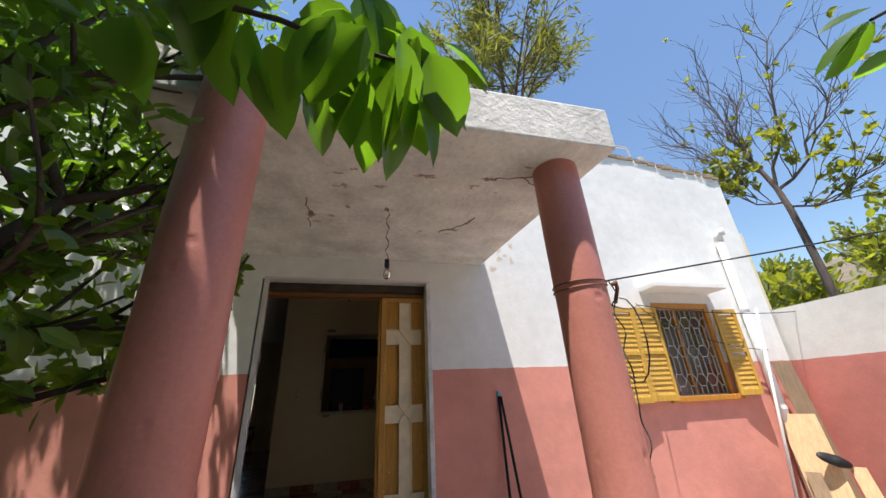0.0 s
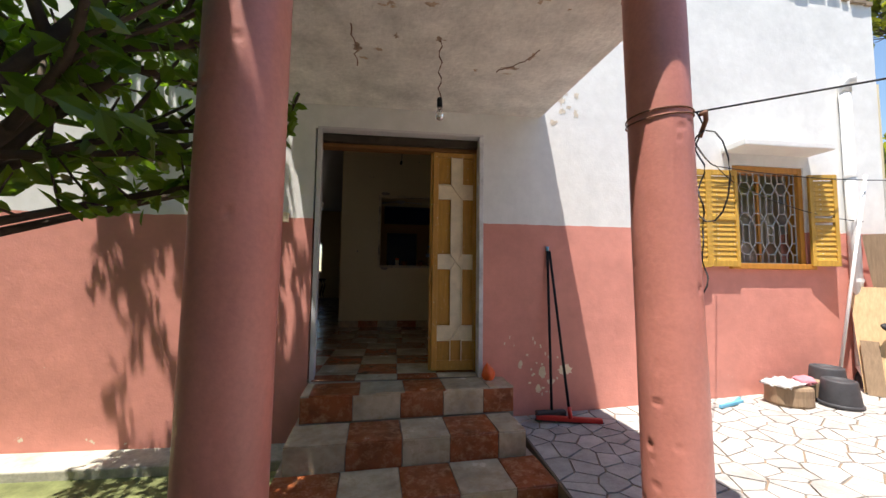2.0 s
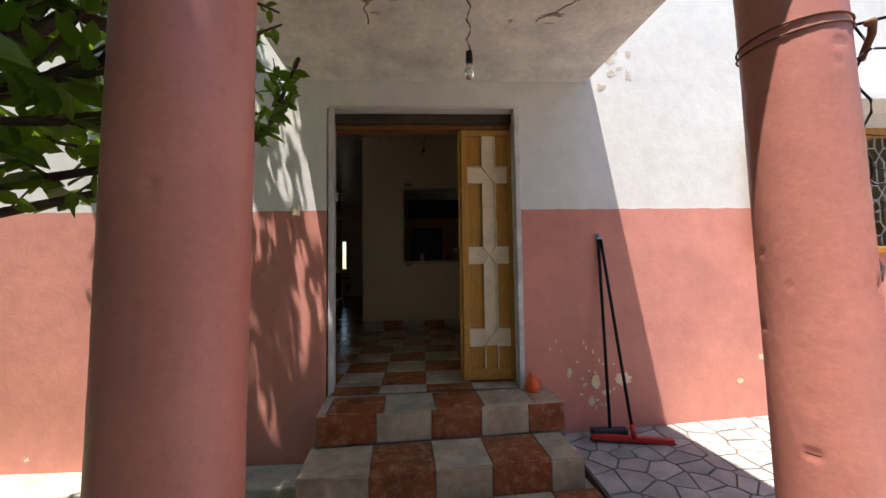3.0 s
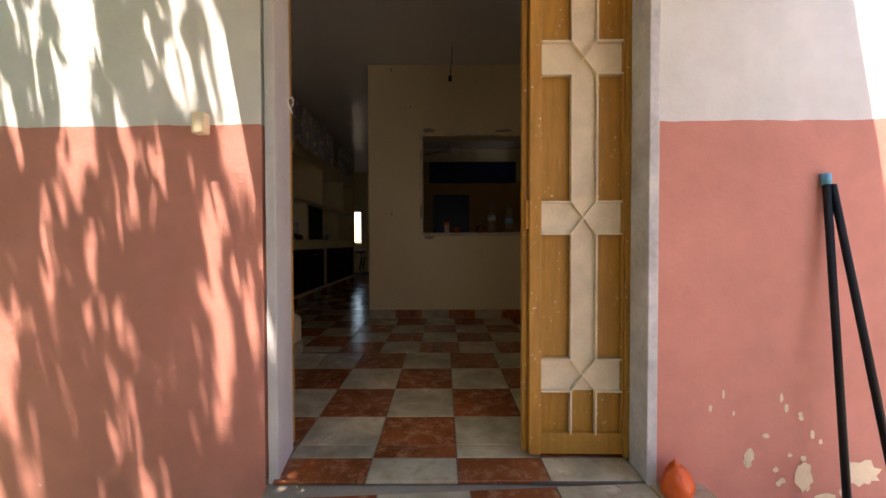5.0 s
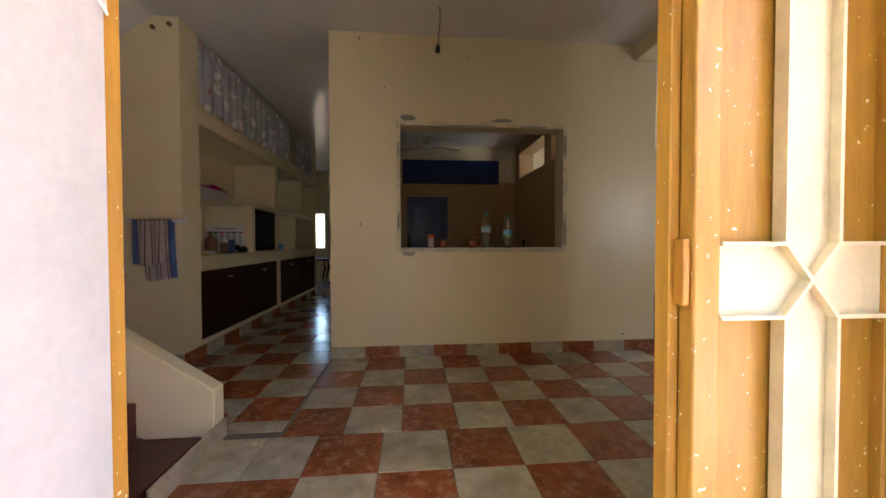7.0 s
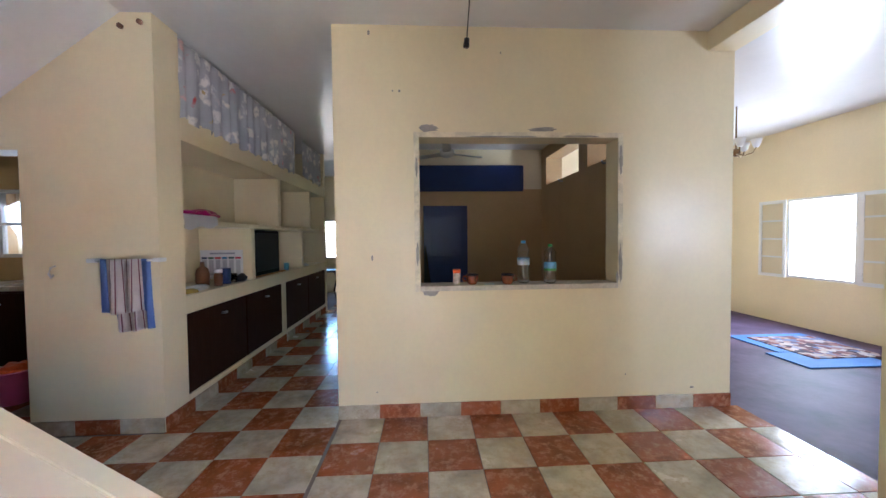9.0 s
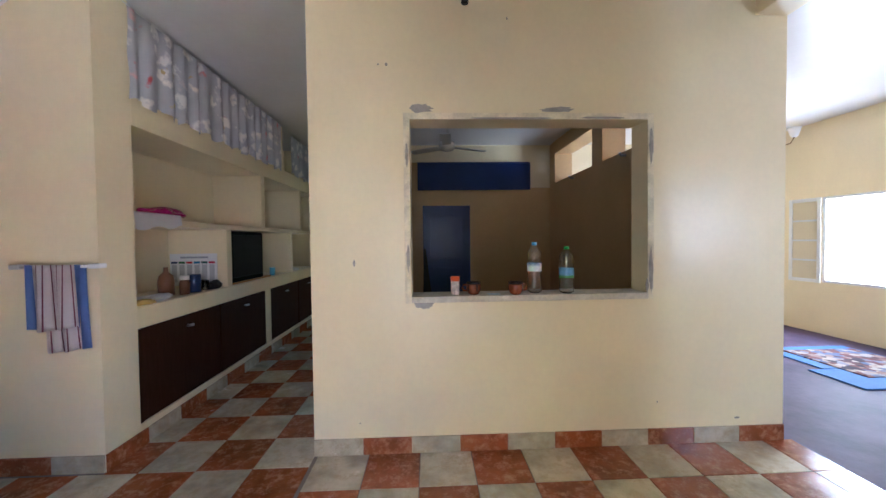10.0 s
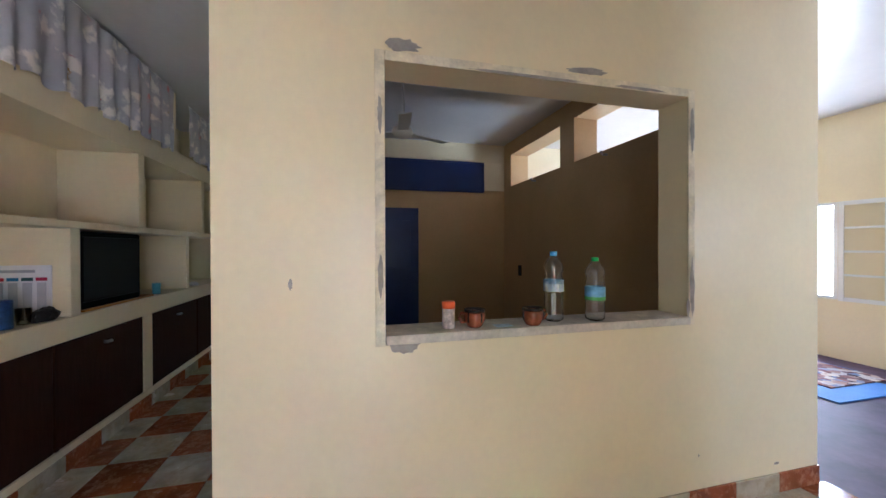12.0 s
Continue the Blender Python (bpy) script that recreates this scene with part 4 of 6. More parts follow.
# rail and rubble on the roof edge
rl = thing("roof_rail", 3.8, 3.36, 3.9, "bent rusty rail standing on the roof edge", "rail")
part("bar", tube([(3.35, 3.34, 4.05), (3.35, 3.34, 4.28), (4.02, 3.34, 4.28), (4.08, 3.34, 3.95)], 0.014, 8), M_GRILLE, rl)
part("bracket", box(4.16, 4.23, 3.30, 3.38, 3.93, 4.12, 0.006), M_GRILLE, rl)
b = bmesh.new()
for k in range(7):
    bmesh.ops.create_icosphere(b, subdivisions=1, radius=0.045, matrix=Matrix.Translation((1.28 + 0.04 * k, 1.48 + 0.03 * (k % 3), 2.63 + 0.012 * (k % 2))))
for v in b.verts:
    v.co += Vector((noise.noise(v.co * 15), noise.noise(v.co * 15 + Vector((3, 1, 2))), 0.5 * noise.noise(v.co * 11))) * 0.03
tagged(part("rubble", b, M_RUST), "heap of broken brick on the porch roof", "rubble", kind="stuff")


# ---- plants ----
def add_leaf(b, base, tip, width, curl=0.12, up=(0, 0, 1)):
    base, tip = Vector(base), Vector(tip)
    d = tip - base
    side = d.cross(Vector(up))
    if side.length < 1e-5:
        side = Vector((1, 0, 0))
    side.normalize()
    nrm = side.cross(d).normalized()
    L = d.length
    mids, left, right = [], [], []
    shape = ((0.0, 0.04), (0.14, 0.62), (0.38, 1.0), (0.64, 0.90), (0.86, 0.48), (0.95, 0.16), (1.0, 0.02))
    for t, w in shape:
        c = base + d * t - nrm * (curl * L * t * t)
        mids.append(b.verts.new(c))
        left.append(b.verts.new(c + side * width * 0.5 * w + nrm * 0.14 * width * w))
        right.append(b.verts.new(c - side * width * 0.5 * w + nrm * 0.14 * width * w))
    for k in range(len(shape) - 1):
        b.faces.new((mids[k], mids[k + 1], left[k + 1], left[k]))
        b.faces.new((right[k], right[k + 1], mids[k + 1], mids[k]))


def add_small_leaf(b, base, d, width, r):
    """A pointed leaf for crowns, folded along its midrib."""
    side = d.cross(Vector((r.uniform(-1, 1), r.uniform(-1, 1), r.uniform(-0.2, 1)))).normalized() * width
    lift = side.cross(d).normalized() * width * 0.3
    root, tip = b.verts.new(base), b.verts.new(base + d)
    for s0 in (-1, 1):
        p, q = b.verts.new(base + d * 0.32 + side * s0 + lift), b.verts.new(base + d * 0.68 + side * s0 * 0.85 + lift)
        b.faces.new((root, p, q, tip) if s0 > 0 else (root, tip, q, p))


def limb(b, tips, a, d, length, r0, r, depth, bend=0.35):
    """A branching limb; the ends of its twigs are added to tips."""
    pts, p, way = [a.copy()], a.copy(), d.normalized()
    n = 5
    for k in range(n):
        way = (way + Vector((r.uniform(-1, 1), r.uniform(-1, 1), r.uniform(-0.5, 0.8))) * bend * 0.4).normalized()
        p = p + way * length / n
        if -0.2 < p.x < 3 and p.y > 1.05:  # clear of the porch
            break
        pts.append(p.copy())
        if depth == 0:
            tips.append((p.copy(), way.copy()))
    if len(pts) < 2:
        return
    add_tube(b, pts, r0, 6 if r0 > 0.012 else 4, 0.55)
    if depth > 0:
        for k in range(2, len(pts)):
            for _ in range(2 if k == n else 1):
                nd = (way + Vector((r.uniform(-1, 1), r.uniform(-1, 1), r.uniform(-0.6, 0.9))) * 0.95).normalized()
                limb(b, tips, pts[k], nd, length * r.uniform(0.45, 0.7), r0 * 0.55, r, depth - 1, bend)


# the citrus tree beside the porch
r = random.Random(11)
citrus = thing("citrus_tree", -1.35, 1.15, -0.58, "dense glossy citrus tree beside the porch column", "tree")
b, tips = bmesh.new(), []
add_tube(b, [(-1.35, 1.15, -0.6), (-1.30, 1.17, 0.0), (-1.22, 1.12, 0.5), (-1.2, 1.15, 0.85)], 0.07, 10, 0.7)
part("trunk", b, M_BARK, citrus, "", True)
b = bmesh.new()
for d, L in (((0.75, 0.25, 0.75), 1.0), ((0.5, -0.1, 1.0), 1.3), ((0.1, 0.6, 0.9), 1.25), ((-0.6, 0.2, 0.9), 1.2), ((0.35, 0.75, 0.7), 1.1), ((-0.3, -0.6, 1.0), 1.1), ((0.85, -0.15, 1.0), 1.1)):
    limb(b, tips, Vector((-1.2, 1.15, 0.85)), Vector(d), L, 0.032, r, 2)
# low boughs that reach past the column
for pts in ([(-1.2, 1.15, 0.85), (-0.9, 1.3, 1.02), (-0.58, 1.42, 1.14), (-0.30, 1.62, 1.27)], [(-1.2, 1.15, 0.85), (-1.0, 1.7, 1.1), (-0.62, 2.1, 1.34), (-0.42, 2.25, 1.58), (-0.30, 2.34, 2.0)]):
    add_tube(b, pts, 0.018, 7, 0.5)
    for p, q in zip(pts[1:], pts[2:]):
        for k in range(4):
            s0 = Vector(p).lerp(Vector(q), k / 4)
            w = Vector((r.uniform(-0.5, 1), r.uniform(-0.7, 0.7), r.uniform(0.0, 1))).normalized()
            limb(b, tips, s0, w, r.uniform(0.12, 0.26), 0.005, r, 0)
part("limb", b, M_BARK, citrus, "", True)
b = bmesh.new()


def in_crown(p):
    """The room that the crown takes up: clear of the porch roof, the columns and the way to the door."""
    if p.x > -0.33 and not (1.95 < p.y < 2.5 and p.z > 1.45 and p.x < -0.12):
        return p.z > 2.75 and p.x < 0.1 and p.y < 1.1 or p.z > 1.75 and p.x < -0.05 and 0.3 < p.y < 1.02
    if p.x > -0.72 and 1.15 < p.y and 2.2 < p.z < 2.75:
        return False
    if p.y > 2.95 or p.z < 1.12 + 0.12 * max(0.0, p.y - 1.2) and p.x > -1.1:
        return False
    return math.hypot(p.x + 0.14, p.y - 1.26) > 0.2


WALL_SLOPE = Vector((SUN_WAY.x / SUN_WAY.y, 0, SUN_WAY.z / SUN_WAY.y))


def sun_gap(p):
    """Gaps in the foliage that let shafts of sun through to the facade and the column."""
    q = p + WALL_SLOPE * (FRONT - p.y)
    if -2.2 < q.x < -0.3 and -0.7 < q.z < 2.5 and noise.noise(Vector((q.x * 8, q.z * 1.4, 1.7))) > 0.29:
        return True
    q = p + WALL_SLOPE * (1.14 - p.y)
    return p.y < 1.1 and (((q.x + 0.10) / 0.07) ** 2 + ((q.z - 1.85) / 0.42) ** 2 < 1 or ((q.x + 0.13 - 0.05 * q.z) / 0.028) ** 2 + ((q.z + 0.05) / 0.4) ** 2 < 1)


spots = [(p, w, 3) for p, w in tips if in_crown(p)]
filled = 0
while filled < 1350:
    p = Vector((r.uniform(-2.6, 0.1), r.uniform(-0.9, 2.8), r.uniform(1.15, 5.0)))
    c = Vector(((p.x + 1.1) / 1.5, (p.y - 1.05) / 1.9, (p.z - 3.0) / 2.0))
    if c.length > 1 or not in_crown(p) or noise.noise(p * 2.1) < -0.12 or p.z < 2.3 and r.random() < 0.55 or p.x > -0.15 and p.y < 0.35 or (p - Vector((0.38, 0.0, 1.0))).length < 1.0:
        continue
    spots.append((p, Vector((r.uniform(-1, 1), r.uniform(-1, 1), r.uniform(-0.3, 1))).normalized(), 8))
    filled += 1
for _ in range(980):
    p = Vector((r.uniform(-2.4, -0.78), r.uniform(2.05, 3.0), r.uniform(2.7, 4.0)))
    if noise.noise(p * 1.7) > -0.1:
        spots.append((p, Vector((r.uniform(-1, 1), r.uniform(-1, 1), r.uniform(-0.3, 1))).normalized(), 8))
for _ in range(420):
    p = Vector((r.uniform(-0.75, -0.08), r.uniform(0.1, 1.0), r.uniform(2.8, 4.0)))
    if noise.noise(p * 2.3) > -0.2:
        spots.append((p, Vector((r.uniform(-1, 1), r.uniform(-1, 1), r.uniform(-0.3, 1))).normalized(), 8))
for _ in range(110):
    p = Vector((r.uniform(-0.8, -0.05), r.uniform(0.3, 1.02), r.uniform(1.75, 2.7)))
    if noise.noise(p * 3.1) > -0.25:
        spots.append((p, Vector((r.uniform(-1, 1), r.uniform(-1, 1), r.uniform(-0.3, 1))).normalized(), 8))
for p, w, count in spots:
    for k in range(count):
        o = p + w * (0.028 * k - 0.1)
        d = (w * 0.5 + Vector((r.uniform(-1, 1), r.uniform(-1, 1), r.uniform(-1.1, 0.5)))).normalized() * r.uniform(0.055, 0.105)
        if sun_gap(o + d * 0.5):
            continue
        add_small_leaf(b, o, d, d.length * 0.25, r)
part("crown", b, M_LEAF, citrus, "glossy dark green leaves")

# broad-leaved branch hanging before the eye
LEAVES = [((0.53, 0.44, 1.60), (0.64, 0.49, 1.53)), ((0.51, 0.41, 1.55), (0.58, 0.50, 1.44)), ((0.48, 0.39, 1.54), (0.50, 0.51, 1.40)),
          ((0.46, 0.43, 1.56), (0.43, 0.54, 1.43)), ((0.57, 0.46, 1.66), (0.68, 0.47, 1.62)), ((0.44, 0.40, 1.56), (0.37, 0.48, 1.47)),
          ((0.41, 0.38, 1.57), (0.40, 0.50, 1.45)), ((0.48, 0.35, 1.56), (0.52, 0.44, 1.45)), ((0.43, 0.36, 1.58), (0.34, 0.42, 1.47))]
MORE = [((0.38, 0.36, 1.59), (0.31, 0.42, 1.47)), ((0.45, 0.42, 1.67), (0.59, 0.45, 1.66)), ((0.25, 0.40, 1.60), (0.26, 0.51, 1.49)),
        ((0.50, 0.38, 1.56), (0.45, 0.48, 1.42)), ((0.33, 0.50, 1.60), (0.37, 0.59, 1.50)), ((0.58, 0.45, 1.70), (0.69, 0.47, 1.65)),
        ((0.32, 0.40, 1.58), (0.37, 0.48, 1.49)), ((0.52, 0.43, 1.64), (0.60, 0.49, 1.58)), ((0.54, 0.40, 1.60), (0.61, 0.47, 1.49))]
branch = thing("broadleaf_branch", 0.30, 0.38, 1.60, "overhanging branch with large fresh green leaves", "branch")
part("twig", tube([(-0.6, 0.55, 1.95), (0.0, 0.46, 1.76), (0.23, 0.41, 1.67), (0.36, 0.42, 1.645), (0.44, 0.43, 1.645), (0.51, 0.46, 1.685)], 0.006, 7, 0.5), M_BARK, branch, "", True)
rb = random.Random(3)
HANG = []
while len(HANG) < 36:
    p = Vector((rb.uniform(0.06, 0.58), 0.41 + rb.uniform(-0.03, 0.07), 1.63 + rb.uniform(-0.03, 0.13)))
    HANG.append((p, p + Vector((rb.uniform(-0.06, 0.08), rb.uniform(0.0, 0.09), rb.uniform(-0.15, -0.05)))))
REACH = Vector((-0.06, 0.0, 0.045))
for k, (p, q) in enumerate(LEAVES + MORE + HANG):
    b = bmesh.new()
    add_leaf(b, REACH + Vector(p), REACH + Vector(q), 0.072 + 0.012 * (k % 3), 0.10 + 0.03 * (k % 4), (0.4 * math.sin(k), -1, 0.5))
    bmesh.ops.subdivide_edges(b, edges=b.edges, cuts=1, use_grid_fill=True, smooth=0.6)
    part("leaf", b, M_BIGLEAF, branch, "", True)
# tree assumed from the branches; its crown, out of view, is added to block sky and sun
shade_tree = thing("added_broadleaf_tree", -2.3, -1.5, -0.58, "broad-leaved tree out of view, added to shade the garden side of the courtyard", "tree")
rt = random.Random(57)
b, tips = bmesh.new(), []
add_tube(b, [(-2.3, -1.5, -0.6), (-2.25, -1.45, 0.6), (-2.1, -1.4, 1.6), (-2.05, -1.3, 2.4)], 0.13, 10, 0.7)
part("trunk", b, M_BARK, shade_tree, "", True)
b = bmesh.new()
for d, L in (((1.0, 0.5, 0.55), 2.0), ((0.9, -0.6, 0.6), 1.9), ((-0.8, 0.7, 0.6), 1.9), ((-0.8, -0.7, 0.6), 1.8), ((0.2, 1.0, 0.6), 2.0), ((0.1, 0.1, 1.0), 1.5)):
    limb(b, tips, Vector((-2.05, -1.3, 2.4)), Vector(d), L, 0.045, rt, 2)
add_tube(b, [(-2.05, -1.3, 2.4), (-1.4, -0.5, 2.65), (-0.9, 0.2, 2.3), (-0.6, 0.55, 1.95)], 0.03, 8, 0.3)
part("limb", b, M_BARK, shade_tree, "", True)
b = bmesh.new()
laid = 0
while laid < 8500:
    p = Vector((rt.uniform(-4.6, 0.35), rt.uniform(-3.3, 1.05), rt.uniform(2.75, 4.6)))
    low = p + SUN_WAY / -SUN_WAY.z * (p.z - 1.62)
    if noise.noise(p * 1.5) < -0.2 or 0.26 < low.x < 0.8 and 0.28 < low.y < 0.62 or p.x > 0.3 - 0.12 * (p.z - 2.7) or sun_gap(p):
        continue
    d = Vector((rt.uniform(-1, 1), rt.uniform(-1, 1), rt.uniform(-1.0, 0.2))).normalized() * rt.uniform(0.10, 0.17)
    add_small_leaf(b, p, d, d.length * 0.27, rt)
    laid += 1
part("crown", b, M_LEAF, shade_tree, "broad dark green leaves")
b2 = thing("broadleaf_branch", 1.22, 0.21, 1.58, "leafy twig end hanging over the courtyard", "branch")
part("twig", tube([(1.6, 0.1, 1.825), (1.35, 0.17, 1.735), (1.24, 0.2, 1.675)], 0.005, 6, 0.6), M_BARK, b2, "", True)
for p, q in (((1.24, 0.2, 1.675), (1.20, 0.285, 1.63)), ((1.25, 0.2, 1.675), (1.215, 0.275, 1.605)), ((1.24, 0.19, 1.695), (1.18, 0.24, 1.685)), ((1.26, 0.19, 1.6), (1.25, 0.26, 1.605))):
    b = bmesh.new()
    add_leaf(b, p, q, 0.042, 0.1, (0.3, -1, 0.6))
    part("leaf", b, M_BIGLEAF, b2, "", True)

# the half-bare tree behind the courtyard wall
r = random.Random(23)
bare = thing("half_bare_tree", 8.6, 4.3, 0.5, "half bare tree with a few fresh leaves behind the wall", "tree")
b, tips = bmesh.new(), []
add_tube(b, [(8.62, 4.27, 0.2), (8.6, 4.28, 2.2), (8.59, 4.29, 3.2), (8.58, 4.31, 4.2), (8.56, 4.36, 4.75), (8.50, 4.47, 5.3)], 0.08, 8, 0.5)
sprays = []
for a, c, rr in (((8.56, 4.36, 4.75), (8.93, 3.64, 8.0), 0.035), ((8.50, 4.47, 5.3), (8.49, 4.48, 7.0), 0.03), ((8.50, 4.47, 5.3), (8.33, 4.78, 7.6), 0.03),
                 ((8.50, 4.47, 5.2), (7.95, 5.5, 6.7), 0.028), ((8.56, 4.36, 4.7), (9.22, 3.1, 6.5), 0.035), ((8.58, 4.31, 4.3), (9.14, 3.24, 4.5), 0.022), ((8.58, 4.31, 4.4), (8.1, 5.1, 5.3), 0.02)):
    a, c = Vector(a), Vector(c)
    pts = [a.lerp(c, k / 6) + Vector((r.uniform(-1, 1), r.uniform(-1, 1), r.uniform(-0.6, 0.6))) * 0.1 * (k > 0) + Vector((0, 0, -0.2 * math.sin(math.pi * k / 6))) for k in range(7)]
    add_tube(b, pts, rr, 6, 0.3)
    for k in range(1, 7):
        for _ in range(3):
            d = ((c - a).normalized() + Vector((r.uniform(-1, 1), r.uniform(-1, 1), r.uniform(-0.2, 1.1))) * 0.8).normalized()
            limb(b, tips, pts[k], d, r.uniform(0.5, 1.15), 0.011, r, 1, 0.55)
part("trunk", b, M_BAREBARK, bare)
b = bmesh.new()
for p, w in tips:
    core = (p - Vector((8.53, 4.4, 5.0))).length
    if r.random() < (0.4 if core < 1.0 else 0.12 if p.z < 5.6 else 0.02):
        for _ in range(4):
            d = (w + Vector((r.uniform(-1, 1), r.uniform(-1, 1), r.uniform(-1.2, 0.5)))).normalized() * r.uniform(0.1, 0.19)
            add_small_leaf(b, p, d, d.length * 0.3, r)
part("crown", b, M_SHRUB, bare, "sparse yellow-green leaves")

# feathery tree far behind the house
r = random.Random(31)
far = thing("feathery_tree", 13.6, 23.0, 0.0, "tall feathery grey-green tree behind the house", "tree")
b, tips = bmesh.new(), []
add_tube(b, [(13.6, 23, 0.0), (13.4, 23, 14), (13.0, 23, 26)], 0.5, 8, 0.5)
for k in range(9):
    limb(b, tips, Vector((13.0 + 0.2 * k / 9, 23, 20 + k * 1.2)), Vector((r.uniform(-1, 1), r.uniform(-1, 0.3), 1.6)), 7.5, 0.14, r, 2, 0.25)
part("trunk", b, M_BAREBARK, far)
b = bmesh.new()
for p, w in tips:
    for _ in range(6):
        d = (w + Vector((r.uniform(-1, 1), r.uniform(-1, 1), r.uniform(-1.4, 0.7)))).normalized() * r.uniform(0.5, 1.2)
        add_small_leaf(b, p + Vector((r.uniform(-1, 1), r.uniform(-1, 1), r.uniform(-1, 1))) * 0.5, d, d.length * 0.07, r)
part("crown", b, M_FARLEAF, far, "thin grey-green needles")

# scrub on the hillside beyond the wall
r = random.Random(41)
for k in range(46):
    x, y = r.uniform(8.5, 26), r.uniform(-10, 13)
    if math.hypot(x - 8.5, y - 4.2) < 1.0:
        continue
    g, h = ground_height(x, y), r.uniform(1.1, 2.3)
    sh = thing("bush", x, y, g, "loose green and straw coloured hillside bush", "bush", "hillside bushes")
    b, tips = bmesh.new(), []
    for q in range(6):
        limb(b, tips, Vector((x, y, g - 0.1)), Vector((r.uniform(-1, 1), r.uniform(-1, 1), r.uniform(0.6, 1.6))), h, 0.03, r, 1, 0.4)
    part("stem", b, M_BAREBARK, sh)
    b = bmesh.new()
    for p, w in tips:
        for _ in range(7):
            d = (w + Vector((r.uniform(-1, 1), r.uniform(-1, 1), r.uniform(-0.8, 0.8)))).normalized() * r.uniform(0.18, 0.34)
            add_small_leaf(b, p + Vector((r.uniform(-1, 1), r.uniform(-1, 1), r.uniform(-1, 1))) * 0.22, d, d.length * 0.26, r)
    part("crown", b, M_SHRUB, sh)


# ---- inside: stair ----
OUTSIDE = set(scene.objects)
stair = thing("staircase", -0.93, 4.1, 0.0, "maroon cement staircase with a cream balustrade wall", "staircase")
for k in range(13):
    x1, top = -0.93 - 0.315 * k, 0.05 + 0.19 * k
    part("step", box(x1 - 0.335, x1, INNER + 0.004, 4.685, max(0.0, top - 0.30) if k > 1 else -0.002, top, 0.006), M_MAROON, stair)
bm = bmesh.new()
prof = [(-0.87, 0.0), (-0.87, 0.285), (-4.6, 2.73), (-4.6, 1.95), (-1.15, 0.0)]
for y in (4.69, 4.79):
    bm.faces.new([bm.verts.new((x, y, z)) for x, z in prof])
vs = list(bm.verts)
for k in range(5):
    bm.faces.new((vs[k], vs[(k + 1) % 5], vs[5 + (k + 1) % 5], vs[5 + k]))
bmesh.ops.recalc_face_normals(bm, faces=bm.faces)
bmesh.ops.bevel(bm, geom=list(bm.edges), offset=0.008, segments=2, affect="EDGES")
part("balustrade", bm, M_CREAM, stair, "cream plastered balustrade wall")
part("stair_skirting", box(-1.0, -0.862, 4.795, 4.81, 0.0, 0.11, 0.003), M_TERRA, stair, "terracotta skirting tile")
part("stair_skirting", box(-0.868, -0.855, 4.2, 4.79, 0.0, 0.1, 0.003), M_PALE, stair, "pale skirting tile")
bm = bmesh.new()
q = [(-1.96, 2.945), (-4.79, 0.85), (-4.79, 1.03), (-2.2, 2.945)]
for y in (4.80, 5.945):
    bm.faces.new([bm.verts.new((x, y, z)) for x, z in q])
vs = list(bm.verts)
for k in range(4):
    bm.faces.new((vs[k], vs[(k + 1) % 4], vs[4 + (k + 1) % 4], vs[4 + k]))
bmesh.ops.recalc_face_normals(bm, faces=bm.faces)
structure(part("stair_soffit", bm, M_CEIL), "white sloping soffit of the upper flight", "ceiling")

# ---- shelf wall along the corridor ----
XS = -1.77
structure(part("shelf_pier", box(-2.32, XS, 6.15, 6.215, 0.0, CEIL), M_CREAM), "cream plastered end of the shelf wall", "wall")
structure(part("shelf_end", box(-2.4, XS, 10.15, 10.25, 0.0, CEIL), M_CREAM), "cream plastered end of the shelf wall", "wall")
for nm, z0, z1 in (("shelf_counter", 0.79, 0.935), ("shelf_loft", 2.14, 2.33), ("shelf_plinth", 0.0, 0.15)):
    structure(part(nm, box(-2.32, XS, 6.216, 10.149, z0, z1, 0.006), M_CREAM), "thick cream masonry shelf", "shelf")
structure(part("shelf_middle", box(-2.32, XS - 0.01, 6.216, 10.149, 1.49, 1.535, 0.005), M_CREAM), "thin cream masonry shelf", "shelf")
for y0, y1, z0, z1 in ((7.30, 7.385, 0.936, 1.489), (8.90, 8.97, 0.936, 1.489), (8.04, 8.13, 1.536, 2.139), (9.3, 9.38, 1.536, 2.139), (8.10, 8.235, 0.151, 0.789), (8.62, 8.70, 2.331, 2.9)):
    structure(part("shelf_divider", box(-2.32, XS - 0.002, y0, y1, z0, z1, 0.005), M_CREAM), "cream masonry divider", "shelf")
for y0, y1, hy in ((6.225, 7.165, 6.72), (7.175, 8.095, 7.62), (8.24, 9.17, 8.7), (9.18, 10.14, 9.6)):
    cab = thing("cupboard_door", XS - 0.02, (y0 + y1) / 2, 0.151, "dark brown wooden cupboard door under the counter", "cupboard", "corridor cupboards")
    part("panel", box(XS - 0.035, XS - 0.008, y0, y1, 0.153, 0.786, 0.004), M_DARKWOOD, cab)
    part("knob", tube([(XS - 0.008, hy, 0.70), (XS + 0.012, hy, 0.70), (XS + 0.02, hy + 0.03, 0.70)], 0.011, 8), M_METAL, cab, "small pale metal pull", True)
    part("edge_strip", box(XS - 0.008, XS - 0.003, y0, y0 + 0.02, 0.153, 0.786), M_DARKWOOD, cab)
# near-black sheet that paints the shade behind the cupboard doors
structure(part("cupboard_shade_sheet", box(-2.3, -2.28, 6.22, 10.14, 0.16, 0.78), M_INSHADE), "near-black sheet standing in for the shade inside the cupboards", "cupboard")


